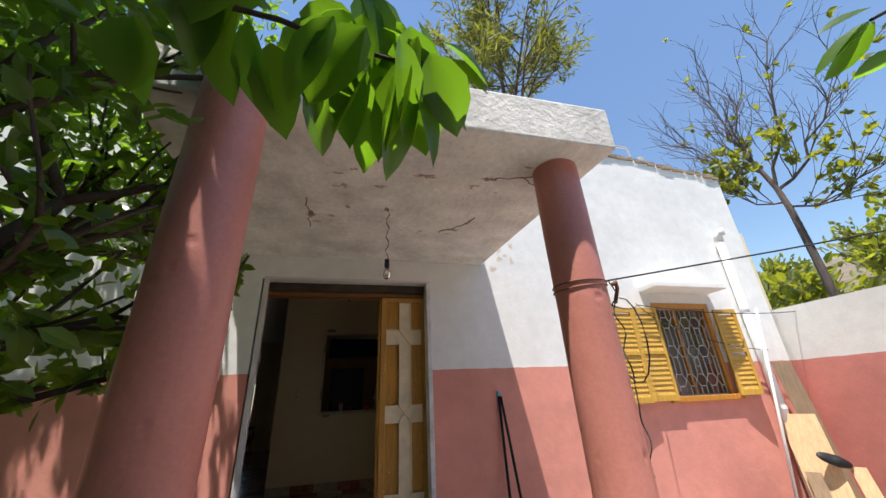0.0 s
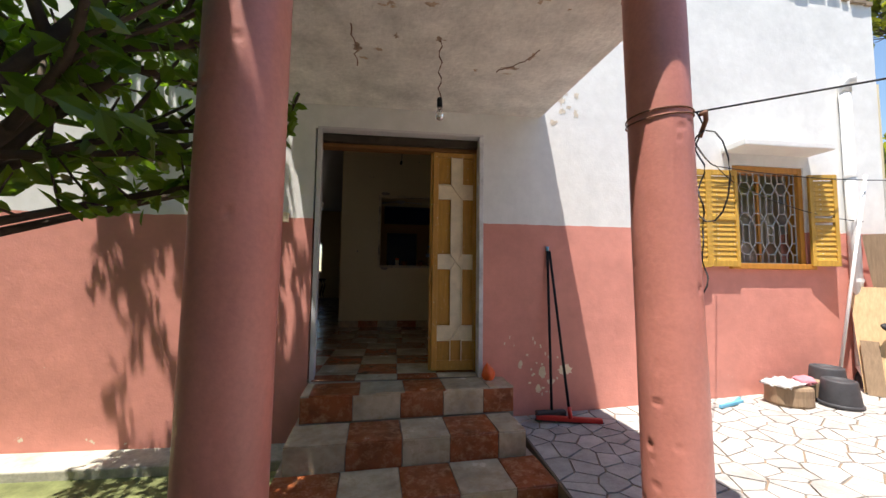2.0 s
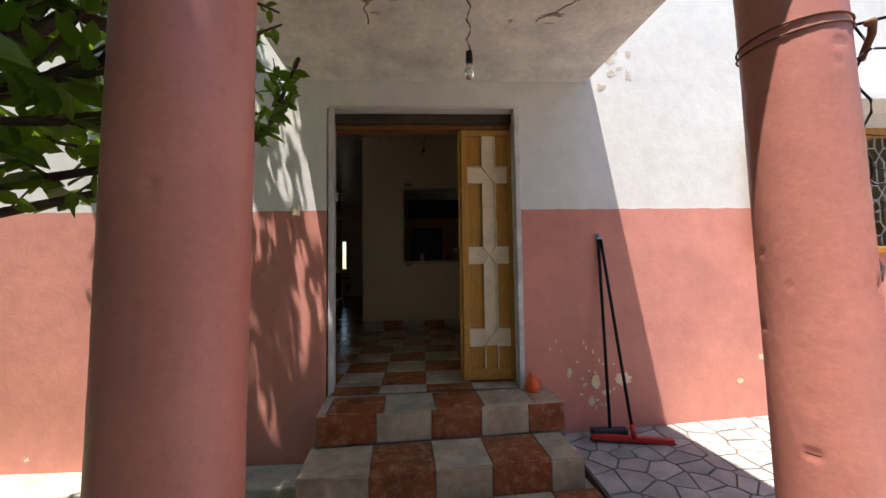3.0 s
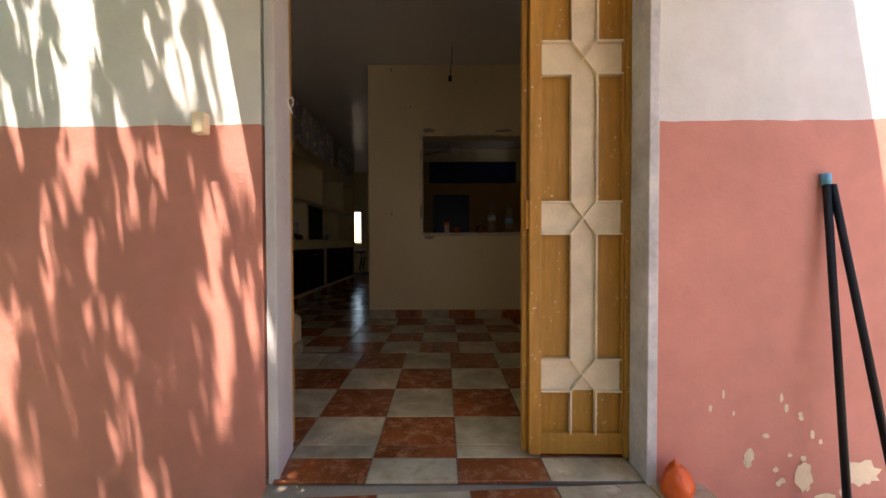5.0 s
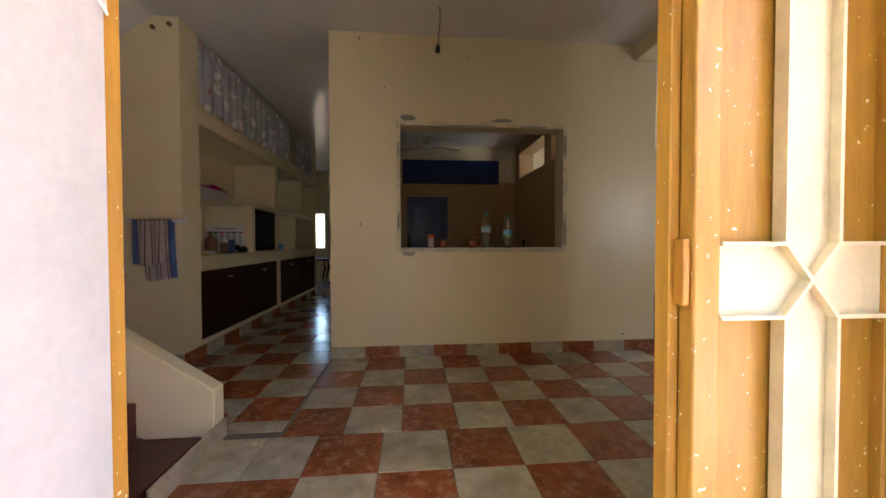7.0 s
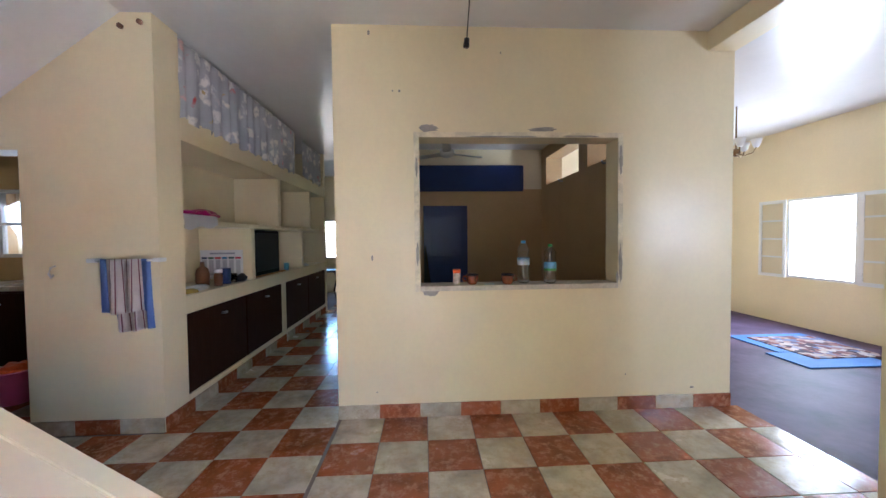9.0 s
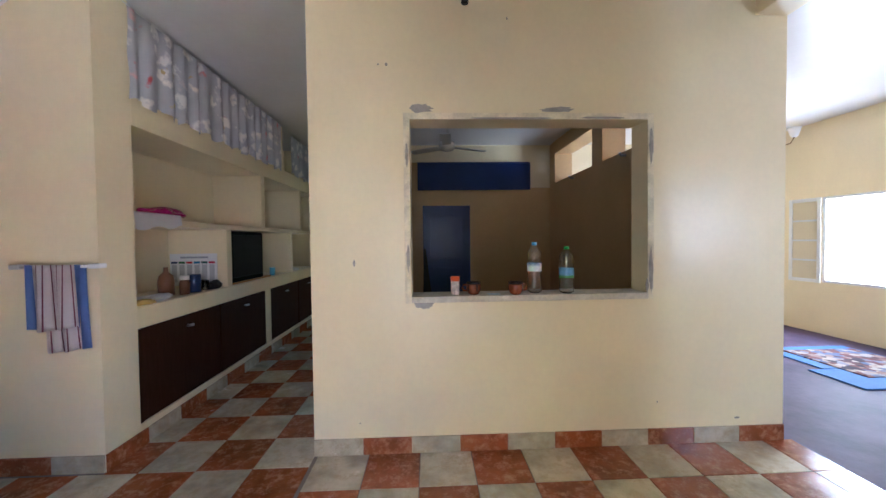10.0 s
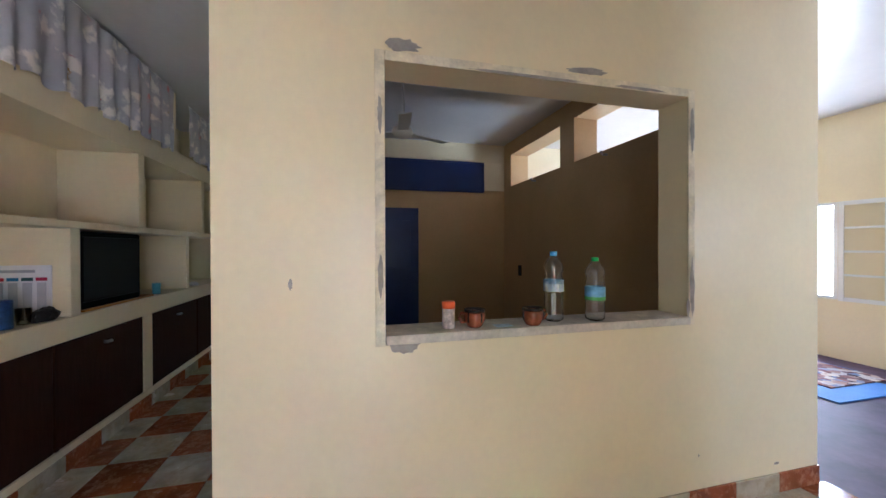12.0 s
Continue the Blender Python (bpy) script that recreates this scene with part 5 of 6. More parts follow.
# curtains in front of the loft
def curtain(y0, y1, z0, z1, folds, seed, label, drop=0.0):
    r = random.Random(seed)
    t = thing("curtain", XS + 0.01, (y0 + y1) / 2, z1, label, "curtain", "loft curtains")
    b = bmesh.new()
    n, m = folds * 8, 10
    cols = []
    for i in range(n + 1):
        y = y0 + (y1 - y0) * i / n
        amp = 0.022 + 0.01 * math.sin(i * 0.37 + seed)
        col = []
        for j in range(m + 1):
            t_ = j / m
            x = XS + 0.02 + amp * math.sin(2 * math.pi * folds * i / n + 0.5 * math.sin(i * 0.21)) * (0.35 + 0.65 * t_) - 0.004
            zz = z1 + (z0 - z1) * t_ + 0.018 * math.sin(i * 0.5) * t_ - drop * t_ * (i / n)
            col.append(b.verts.new((x, y + 0.008 * math.sin(j + i), zz)))
        cols.append(col)
    for a, c in zip(cols, cols[1:]):
        for j in range(m):
            b.faces.new((a[j], c[j], c[j + 1], a[j + 1]))
    part("cloth", b, M_CURTAIN, t, "", True)
    part("string", tube([(XS + 0.015, y0 - 0.03, z1 + 0.005), (XS + 0.015, y1 + 0.03, z1 + 0.005)], 0.003, 6), M_PVC, t)
    return t


m, n, l, bs_ = material("flowered_curtain")
c = coords(n, True)
v = n.new("ShaderNodeTexVoronoi")
v.inputs["Scale"].default_value = 6.5
warp = n.new("ShaderNodeTexNoise")
warp.inputs["Scale"].default_value, warp.inputs["Detail"].default_value = 13.0, 4.0
l.new(c, warp.inputs["Vector"])
bent = n.new("ShaderNodeVectorMath")
bent.operation = "MULTIPLY_ADD"
l.new(warp.outputs["Color"], bent.inputs[0])
bent.inputs[1].default_value = (0.22, 0.22, 0.22)
l.new(c, bent.inputs[2])
l.new(bent.outputs[0], v.inputs["Vector"])
spot = ramp(n, l, v.outputs["Distance"], ((0.22, (1, 1, 1)), (0.42, (0, 0, 0))))
hue = n.new("ShaderNodeSeparateColor")
l.new(v.outputs["Color"], hue.inputs[0])
flower = ramp(n, l, hue.outputs[0], ((0.0, (0.76, 0.70, 0.62)), (0.55, (0.74, 0.72, 0.70)), (0.75, (0.55, 0.10, 0.12)), (1.0, (0.5, 0.42, 0.2))))
ground_col = ramp(n, l, noise_node(n, l, c, 3), ((0.3, (0.38, 0.38, 0.42)), (0.7, (0.50, 0.50, 0.53))))
l.new(blend(n, l, spot, ground_col, flower), bs_.inputs["Base Color"])
bs_.inputs["Roughness"].default_value = 0.9
M_CURTAIN = m
curtain(6.19, 8.60, 2.30, 2.90, 15, 1, "gathered grey curtain with white and red flowers")
curtain(8.95, 9.9, 2.33, 2.86, 5, 2, "shorter bunched flowered curtain over the loft", 0.03)

# things on the shelves
tv = thing("television", -2.0, 7.75, 0.937, "large old black television in the shelf recess", "television")
part("case", box(-2.28, -1.80, 7.40, 8.12, 0.95, 1.475, 0.02), surface("matt_black_case", (0.006, 0.006, 0.006), 0.7, vary=0.1, relief=0.05, spec=0.05), tv)
part("screen", box(-1.80, -1.793, 7.44, 8.08, 1.0, 1.44, 0.006), surface("black_screen", (0.004, 0.004, 0.004), 0.5, vary=0.05, relief=0, spec=0.1), tv, "dark glass screen")
part("base", box(-2.2, -1.79, 7.45, 8.3, 0.937, 0.952, 0.003), M_OCHRE2, tv, "orange wooden base board")
cal = thing("wall_calendar", -2.05, 7.28, 0.95, "white printed calendar standing in the shelf recess", "calendar", rz=0)
part("sheet", box(-2.3, -1.86, 7.285, 7.292, 0.95, 1.26), M_PAPER, cal)
cols = ((0.02, 0.05, 0.12), (0.02, 0.12, 0.05), (0.5, 0.03, 0.04), (0.03, 0.2, 0.4), (0.02, 0.1, 0.1), (0.5, 0.03, 0.08))
for k, cc in enumerate(cols):
    part("month_header", box(-2.285 + 0.07 * k, -2.23 + 0.07 * k, 7.281, 7.2845, 1.165, 1.185), surface("print_ink", cc, 0.7, vary=0.05, relief=0), cal)
    part("month_column", box(-2.28 + 0.07 * k, -2.235 + 0.07 * k, 7.282, 7.2848, 0.99, 1.155), surface("grey_print", (0.55, 0.56, 0.58), 0.7, fine=200, vary=0.2, relief=0), cal)
part("title_bar", box(-2.2, -1.94, 7.282, 7.2848, 1.215, 1.232), surface("grey_print", (0.4, 0.42, 0.46), 0.7, vary=0.2, relief=0), cal)


def jar(name, x, y, z, prof, mat, label, cat, lid=None):
    t = thing(name, x, y, z, label, cat)
    ob = part("body", lathe(prof, 20), mat, None, "", True)
    ob.parent = t
    if lid:
        ob = part("lid", lathe(lid[0], 16), lid[1], None, "", True)
        ob.parent = t
    return t


M_BROWNP = surface("brown_plastic", (0.16, 0.06, 0.025), 0.4, vary=0.15, relief=0.05)
M_NAVY = surface("navy_tin", (0.02, 0.05, 0.16), 0.35, coarse=30, vary=0.5, relief=0.05)
jar("clay_bottle", -1.98, 6.78, 0.936, [(0.055, 0), (0.058, 0.11), (0.05, 0.16), (0.02, 0.19), (0.016, 0.23)], M_BROWNP, "squat brown plastic bottle on the counter", "bottle")
jar("spice_jar", -1.86, 6.82, 0.936, [(0.035, 0), (0.038, 0.09), (0.03, 0.12)], M_BROWNP, "brown jar with a white lid", "jar", ([(0.036, 0.121), (0.036, 0.155), (0.03, 0.158)], M_PAPER))
jar("coffee_tin", -1.87, 6.96, 0.936, [(0.05, 0), (0.05, 0.15), (0.047, 0.153)], M_NAVY, "dark blue patterned tin on the counter", "tin")
jar("drinking_glass", -1.86, 7.09, 0.936, [(0.028, 0), (0.034, 0.09), (0.031, 0.09), (0.026, 0.006)], M_PET, "small drinking glass on the counter", "glass")
jar("blue_cup", -1.84, 8.45, 0.936, [(0.03, 0), (0.034, 0.1), (0.03, 0.1)], M_BLUE_P, "small blue plastic cup on the counter", "cup")


def crumple(name, x, y, z, sx, sy, sz, mat, label, cat, seed, rz=0):
    b = bmesh.new()
    bmesh.ops.create_icosphere(b, subdivisions=3, radius=1)
    for v in b.verts:
        k = 1 + 0.35 * noise.noise(v.co * 1.9 + Vector((seed, 0, 0)))
        v.co = Vector((v.co.x * sx * k, v.co.y * sy * k, max(-0.3, v.co.z) * sz * k + 0.3 * sz))
    t = part(name, b, mat, smooth=False)
    placed(t, pose(x, y, z, 0, 0, rz))
    return tagged(t, label, cat)


crumple("plastic_wrapper", -1.93, 6.55, 0.936, 0.10, 0.17, 0.03, M_PAPER, "crumpled white plastic wrapper on the counter", "wrapper", 3)
crumple("paper_scrap", -1.84, 6.36, 0.936, 0.05, 0.10, 0.025, surface("yellow_paper", (0.55, 0.38, 0.10), 0.8, vary=0.2), "crumpled yellow paper on the counter", "paper", 9)
crumple("foil_packet", -1.90, 6.64, 1.572, 0.12, 0.22, 0.055, M_PINKFOIL, "crumpled shiny magenta foil packet on the shelf", "packet", 5, 8)
crumple("black_slipper", -1.84, 7.2, 0.936, 0.04, 0.09, 0.06, M_BLACK, "black slipper standing on the counter", "slipper", 7)
crumple("white_bowl", -1.86, 9.25, 0.936, 0.07, 0.1, 0.03, M_PAPER, "white cloth folded on the counter", "cloth", 8)
bm = bmesh.new()
rows = []
for k in range(13):
    y = 6.20 + 0.45 * k / 12
    sag_z = 0.085 + 0.012 * math.sin(k * 0.9) + 0.03 * (1 - k / 12)
    rows.append([bm.verts.new((x, y, z)) for x, z in ((-2.0, 1.543), (XS - 0.005, 1.545), (XS + 0.012, 1.54), (XS + 0.02, 1.54 - sag_z))])
for p, q in zip(rows, rows[1:]):
    for k in range(3):
        bm.faces.new((p[k], q[k], q[k + 1], p[k + 1]))
bmesh.ops.solidify(bm, geom=bm.faces, thickness=0.002)
sheet = placed(part("paper_sheet", bm, M_PAPER), pose(0, 0, 0.033))
tagged(sheet, "white paper sheet hanging over the shelf edge", "paper")

# towel on its bar, hook
tb = thing("towel_bar", -2.1, 5.93, 1.24, "white plastic towel bar on the cream wall", "towel bar")
part("bar", tube([(-2.20, 5.895, 1.235), (-1.72, 5.895, 1.235)], 0.008, 8), M_PVC, tb, "", True)
for x in (-2.18, -1.75):
    part("mount", box(x - 0.03, x + 0.03, 5.885, 5.949, 1.222, 1.25, 0.006), M_PVC, tb)
tw = thing("towel", -2.1, 5.88, 1.25, "striped white and blue hand towel hanging on the bar", "towel")
bands, u = [("blue", 0.0, 0.12), ("white", 0.12, 0.20)], 0.20
for k in range(5):
    bands += [("red", u, u + 0.018), ("white", u + 0.018, u + 0.118)]
    u += 0.118
bands += [("red", u, u + 0.018), ("white", u + 0.018, 0.86), ("blue", 0.86, 1.0)]


def towel_layer(x0, x1, z0, z1, y, sx, wave):
    for nm, a, c in bands:
        b = bmesh.new()
        k, mm = 4, 12
        g = [[b.verts.new((x0 + (x1 - x0) * (a + (c - a) * i / k) + sx * (j / mm) ** 2, y + 0.018 * math.sin(wave + 17 * (a + (c - a) * i / k)) * (0.3 + j / mm) - 0.006, z1 + (z0 - z1) * j / mm - 0.012 * math.sin(5 * (a + (c - a) * i / k)) * j / mm)) for j in range(mm + 1)] for i in range(k + 1)]
        for p, q in zip(g, g[1:]):
            for j in range(mm):
                b.faces.new((p[j], q[j], q[j + 1], p[j + 1]))
        bmesh.ops.solidify(b, geom=b.faces, thickness=0.005)
        part("stripe", b, {"blue": M_TOWELB, "white": M_TOWELW, "red": M_TOWELR}[nm], tw, "", True)


towel_layer(-2.11, -1.80, 0.88, 1.247, 5.882, 0.0, 0.0)
towel_layer(-2.06, -1.80, 0.75, 1.245, 5.912, 0.015, 2.0)
hk = part("wall_hook", tube([(-2.47, 5.95, 1.20), (-2.47, 5.92, 1.19), (-2.47, 5.905, 1.15), (-2.47, 5.92, 1.12), (-2.47, 5.935, 1.14)], 0.007, 8), M_PVC, smooth=True)
tagged(hk, "small white hook on the cream wall", "hook")
for k, (x, z) in enumerate(((-1.97, 2.84), (-1.84, 2.87))):
    ins = part("cable_clip", tube([(x, 5.95, z), (x, 5.93, z)], 0.018, 8), M_RUST, smooth=True)
    tagged(ins, "small dark cable clip near the ceiling", "clip")

# ---- the hatch and what stands in it ----
for nm, b in (("hatch_trim", box(0.02, 0.06, 6.034, 6.045, 0.96, 2.16, 0.002)), ("hatch_trim", box(1.59, 1.63, 6.034, 6.045, 0.96, 2.16, 0.002)),
              ("hatch_trim", box(0.0605, 1.5895, 6.034, 6.045, 2.12, 2.16, 0.002)), ("hatch_sill", box(0.0605, 1.5895, 6.02, 6.235, 0.965, 1.004, 0.004))):
    structure(part(nm, b, M_HATCH if "trim" in nm else M_HATCHSILL), "rough unpainted plaster edge of the hatch", "trim")
for k, (x, z, r1, r2) in enumerate(((0.13, 2.185, 0.08, 0.03), (1.0, 2.18, 0.12, 0.018), (0.14, 0.955, 0.07, 0.03), (0.04, 1.25, 0.012, 0.09), (1.61, 1.15, 0.016, 0.15), (1.61, 1.95, 0.014, 0.12), (0.04, 1.9, 0.010, 0.08), (1.585, 1.05, 0.012, 0.05), (0.7, 2.125, 0.3, 0.008), (1.3, 2.13, 0.16, 0.008), (1.45, 0.985, 0.1, 0.008))):
    patch(x, z, r1, r2, 70 + k, "y", 6.034, M_PATCH, "cement_patch", lift=-0.003)
for k, (x, z, r1, r2) in enumerate(((-0.08, 2.46, 0.010, 0.010), (-0.13, 2.46, 0.006, 0.006), (-0.3, 1.22, 0.008, 0.022), (2.2, 0.16, 0.02, 0.008), (1.66, 0.28, 0.006, 0.006), (-0.28, 0.2, 0.005, 0.005), (0.68, 2.75, 0.006, 0.01), (-0.3, 2.88, 0.01, 0.02))):
    patch(x, z, r1, r2, 90 + k, "y", 6.04, M_PATCH, "plaster_hole", lift=-0.002)


def bottle(x, y, h, cap, label_mats, label, rz):
    t = thing("water_bottle", x, y, 1.005, label, "bottle", "water bottles", rz)
    r0 = 0.046
    pr = [(0.030, 0), (r0, 0.012), (r0, 0.05), (r0 * 0.93, 0.06), (r0, 0.07), (r0 * 0.94, 0.085), (r0, 0.1), (r0 * 0.95, 0.112), (r0 * 0.99, h * 0.42), (r0 * 0.99, h * 0.60), (r0 * 0.8, h * 0.67), (r0 * 1.02, h * 0.75), (r0 * 0.98, h * 0.80), (r0 * 0.62, h * 0.88), (0.014, h * 0.93), (0.014, h * 0.95)]
    inner = [(max(0.008, q - 0.0016), z if z > 0.004 else 0.004) for q, z in reversed(pr)]
    ob = part("body", lathe(pr + inner, 28), M_PET, None, "", True)
    ob.parent, ob.visible_shadow = t, False
    for nm, za, zb, mt in label_mats:
        ob = part(nm, lathe([(r0 + 0.0012, za * h), (r0 + 0.0012, zb * h)], 28, False), mt, None, "", True)
        ob.parent = t
    ob = part("cap", lathe([(0.017, h * 0.935), (0.017, h * 0.995), (0.014, h)], 18), cap, None, "", True)
    ob.parent = t
    return t


M_LBLUE = surface("pale_blue_label", (0.58, 0.68, 0.80), 0.5, coarse=25, vary=0.35, relief=0)
M_LBLUE2 = surface("blue_label", (0.18, 0.42, 0.68), 0.5, coarse=25, vary=0.35, relief=0)
M_LGREEN = surface("green_label", (0.12, 0.42, 0.10), 0.5, vary=0.15, relief=0)
bottle(0.87, 6.115, 0.335, surface("sky_blue_cap", (0.10, 0.40, 0.70), 0.4, vary=0.05, relief=0), [("label_band", 0.43, 0.59, M_LBLUE), ("label_print", 0.54, 0.595, M_LBLUE2)], "empty water bottle with a blue cap on the hatch sill", 10)
bottle(1.07, 6.075, 0.305, surface("green_cap", (0.03, 0.40, 0.08), 0.4, vary=0.05, relief=0), [("label_band", 0.38, 0.54, M_LBLUE2), ("label_stripe", 0.33, 0.385, M_LGREEN)], "empty water bottle with a green cap on the hatch sill", 40)


def mug(x, y, rz, label):
    t = thing("clay_mug", x, y, 1.005, label, "mug", "clay mugs", rz)
    ob = part("body", lathe([(0.028, 0), (0.034, 0.006), (0.046, 0.03), (0.048, 0.05), (0.044, 0.075), (0.040, 0.074), (0.042, 0.05), (0.03, 0.012)], 24), M_CLAY, None, "", True)
    ob.parent = t
    ob = part("rim", lathe([(0.0445, 0.066), (0.0475, 0.068), (0.0475, 0.08), (0.040, 0.08), (0.0395, 0.068)], 24, False), M_CLAYDARK, None, "burnt dark rim", True)
    ob.parent = t
    ob = part("handle", tube([(0.044, 0, 0.062), (0.066, 0, 0.064), (0.075, 0, 0.045), (0.064, 0, 0.026), (0.044, 0, 0.024)], 0.0065, 8), M_CLAY, None, "", True)
    ob.parent = t
    for k in range(4):
        bm = box(-0.004, 0.004, -0.002, 0.002, 0.025, 0.066, 0.001)
        bmesh.ops.translate(bm, verts=bm.verts, vec=(0, -0.047, 0))
        bmesh.ops.rotate(bm, verts=bm.verts, cent=(0, 0, 0), matrix=Matrix.Rotation(radians(45 + 75 * k), 3, "Z"))
        ob = part("glaze_mark", bm, M_CLAYDARK, None)
        ob.parent = t
    return t


mug(0.46, 6.09, 185, "brown clay mug with dark glaze marks")
mug(0.73, 6.06, 5, "brown clay mug standing by the bottles")
can = thing("spice_pot", 0.34, 6.095, 1.005, "small printed pot with an orange lid on the sill", "pot")
for nm, prof, mt in (("body", [(0.026, 0), (0.028, 0.01), (0.028, 0.085), (0.026, 0.09)], surface("printed_paper", (0.62, 0.52, 0.46), 0.5, coarse=35, vary=0.55, relief=0)), ("lid", [(0.03, 0.088), (0.03, 0.115), (0.027, 0.118)], M_ORANGE)):
    ob = part(nm, lathe(prof, 20), mt, None, "", True)
    ob.parent = can
cd = part("card", box(0.55, 0.63, 6.05, 6.10, 1.005, 1.008, 0.001), M_LBLUE)
tagged(cd, "pale blue card lying on the hatch sill", "card")
w = thing("pendant_socket", 0.38, 5.62, CEIL, "bare lamp socket hanging on a black wire", "lamp")
part("wire", tube([(0.39, 5.64, CEIL), (0.395, 5.64, 2.85), (0.385, 5.63, 2.75), (0.375, 5.62, 2.62)], 0.004, 6), M_WIRE, w)
part("socket", tube([(0.375, 5.62, 2.62), (0.37, 5.62, 2.57)], 0.017, 10, 1.15), M_BLACK, w, "", True)

# ---- room behind the hatch ----
bd = thing("door_2", 0.47, 9.78, 0.0, "navy blue gloss painted wooden door, closed", "door")
tagged(bd, kind="structure")
part("leaf", box(0.08, 0.87, 9.765, 9.798, 0.01, 1.935, 0.004), M_BLUE, bd)
for z0, z1 in ((0.2, 0.9), (1.05, 1.75)):
    part("panel", box(0.2, 0.75, 9.757, 9.764, z0, z1, 0.003), M_BLUE, bd)
tr = thing("transom", 0.95, 9.78, 2.19, "navy blue painted transom panel", "panel")
tagged(tr, kind="structure")
part("board", box(0.0, 1.89, 9.775, 9.798, 2.20, 2.645, 0.003), M_BLUE, tr)
for a, c, e, f in ((0.0, 1.89, 2.19, 2.215), (0.0, 1.89, 2.63, 2.655), (1.87, 1.895, 2.216, 2.629)):
    part("moulding", box(a, c, 9.76, 9.774, e, f, 0.003), M_BLUE, tr)
structure(part("white_band", box(-0.449, 2.239, 9.79, 9.799, 2.66, CEIL), M_CREAM), "pale upper wall band", "wall")
structure(part("white_band", box(1.9, 2.239, 9.79, 9.799, 2.23, 2.659), M_CREAM), "pale upper wall band", "wall")
bm = bmesh.new()
lo = [bm.verts.new(p) for p in ((0.06, 9.60, 0.0), (0.27, 9.60, 0.0), (0.27, 9.63, 0.0), (0.06, 9.63, 0.0))]
hi = [bm.verts.new(p) for p in ((0.09, 9.735, 1.22), (0.12, 9.735, 1.22), (0.12, 9.755, 1.22), (0.09, 9.755, 1.22))]
bm.faces.new(hi)
for k in range(4):
    bm.faces.new((lo[k], lo[(k + 1) % 4], hi[(k + 1) % 4], hi[k]))
bmesh.ops.recalc_face_normals(bm, faces=bm.faces)
tagged(part("leaning_board", bm, M_BLACK), "dark tapered board leaning on the blue door", "board")
fan = thing("ceiling_fan", 0.40, 8.0, CEIL, "white three-bladed ceiling fan on a long rod", "fan")
part("rod", tube([(0.40, 8.0, CEIL), (0.42, 8.0, 2.72), (0.40, 8.0, 2.5)], 0.008, 8), M_PVC, fan)
part("motor", lathe([(0.03, 2.52), (0.09, 2.50), (0.1, 2.46), (0.08, 2.42), (0.02, 2.40)], 20), M_PVC, fan, "", True).location = (0.40, 8.0, 0)
for k in range(3):
    b = box(0.1, 0.52, -0.055, 0.055, -0.004, 0.004, 0.002)
    ob = part("blade", b, M_PVC, None)
    ob.parent = fan
    ob.matrix_basis = pose(0, 0, 2.455 - CEIL, 8, 0, 25 + 120 * k)
for y in (7.45, 8.8):
    nl = part("wall_bracket", tube([(2.24, y, 2.22), (2.19, y, 2.22), (2.17, y, 2.25)], 0.012, 8), M_METAL, smooth=True)
    tagged(nl, "small metal bracket on the brown partition", "bracket")
sk = part("socket_plate", box(2.232, 2.24, 9.2, 9.3, 0.95, 1.1, 0.004), M_BLACK)
tagged(sk, "dark socket plate on the partition", "socket")

# ---- side room: window, mat, chandelier ----
w2 = thing("window_2", 5.7, 8.05, 0.7, "white framed window with open glazed casements and bars", "window")
tagged(w2, kind="structure")
for y0, y1, z0, z1 in ((7.6, 7.64, 0.712, 1.888), (8.46, 8.5, 0.712, 1.888), (7.641, 8.459, 0.712, 0.75), (7.641, 8.459, 1.85, 1.888)):
    part("window_frame", box(5.60, 5.68, y0, y1, z0, z1, 0.003), M_PVC, w2)


def casement(y0, y1):
    c = part("casement", box(5.585, 5.598, y0, y0 + 0.05, 0.70, 1.89, 0.003), M_PVC, w2, "white casement folded back against the wall")
    for a, e, f, g in ((y1 - 0.05, y1, 0.70, 1.89), (y0 + 0.051, y1 - 0.051, 0.70, 0.75), (y0 + 0.051, y1 - 0.051, 1.84, 1.89), (y0 + 0.051, y1 - 0.051, 1.0, 1.025), (y0 + 0.051, y1 - 0.051, 1.28, 1.305), (y0 + 0.051, y1 - 0.051, 1.56, 1.585)):
        part("glazing_bar", box(5.585, 5.598, a, e, f, g, 0.002), M_PVC, c)
    part("pane", box(5.59, 5.594, y0 + 0.05, y1 - 0.05, 0.75, 1.84), M_GLASS, c).visible_shadow = False


casement(8.51, 8.95)
casement(7.15, 7.59)
for k in range(4):
    part("bar", tube([(5.74, 7.72 + 0.2 * k, 0.712), (5.74, 7.72 + 0.2 * k, 1.888)], 0.006, 6), M_GRILLE, w2)
mats = thing("floor_mat", 4.6, 7.3, 0.0, "blue foam mats pushed together on the floor", "mat", rz=0)
b = bmesh.new()
for x0, x1, y0, y1 in ((3.98, 4.95, 6.72, 7.2), (4.15, 5.2, 7.21, 7.92)):
    add_box(b, x0, x1, y0, y1, -0.001, 0.012, 0.003)
part("foam", b, M_MATBLUE, mats)
m, n, l, bs_ = material("oriental_carpet")
c = coords(n, True)
v = n.new("ShaderNodeTexVoronoi")
v.inputs["Scale"].default_value = 14
l.new(c, v.inputs["Vector"])
sc = n.new("ShaderNodeSeparateColor")
l.new(v.outputs["Color"], sc.inputs[0])
l.new(ramp(n, l, sc.outputs[0], ((0.0, (0.03, 0.02, 0.03)), (0.35, (0.16, 0.05, 0.04)), (0.6, (0.42, 0.34, 0.27)), (0.85, (0.10, 0.12, 0.2)))), bs_.inputs["Base Color"])
bs_.inputs["Roughness"].default_value = 0.95
rug = part("carpet", box(4.3, 5.15, 6.95, 7.78, 0.0125, 0.022, 0.003), m)
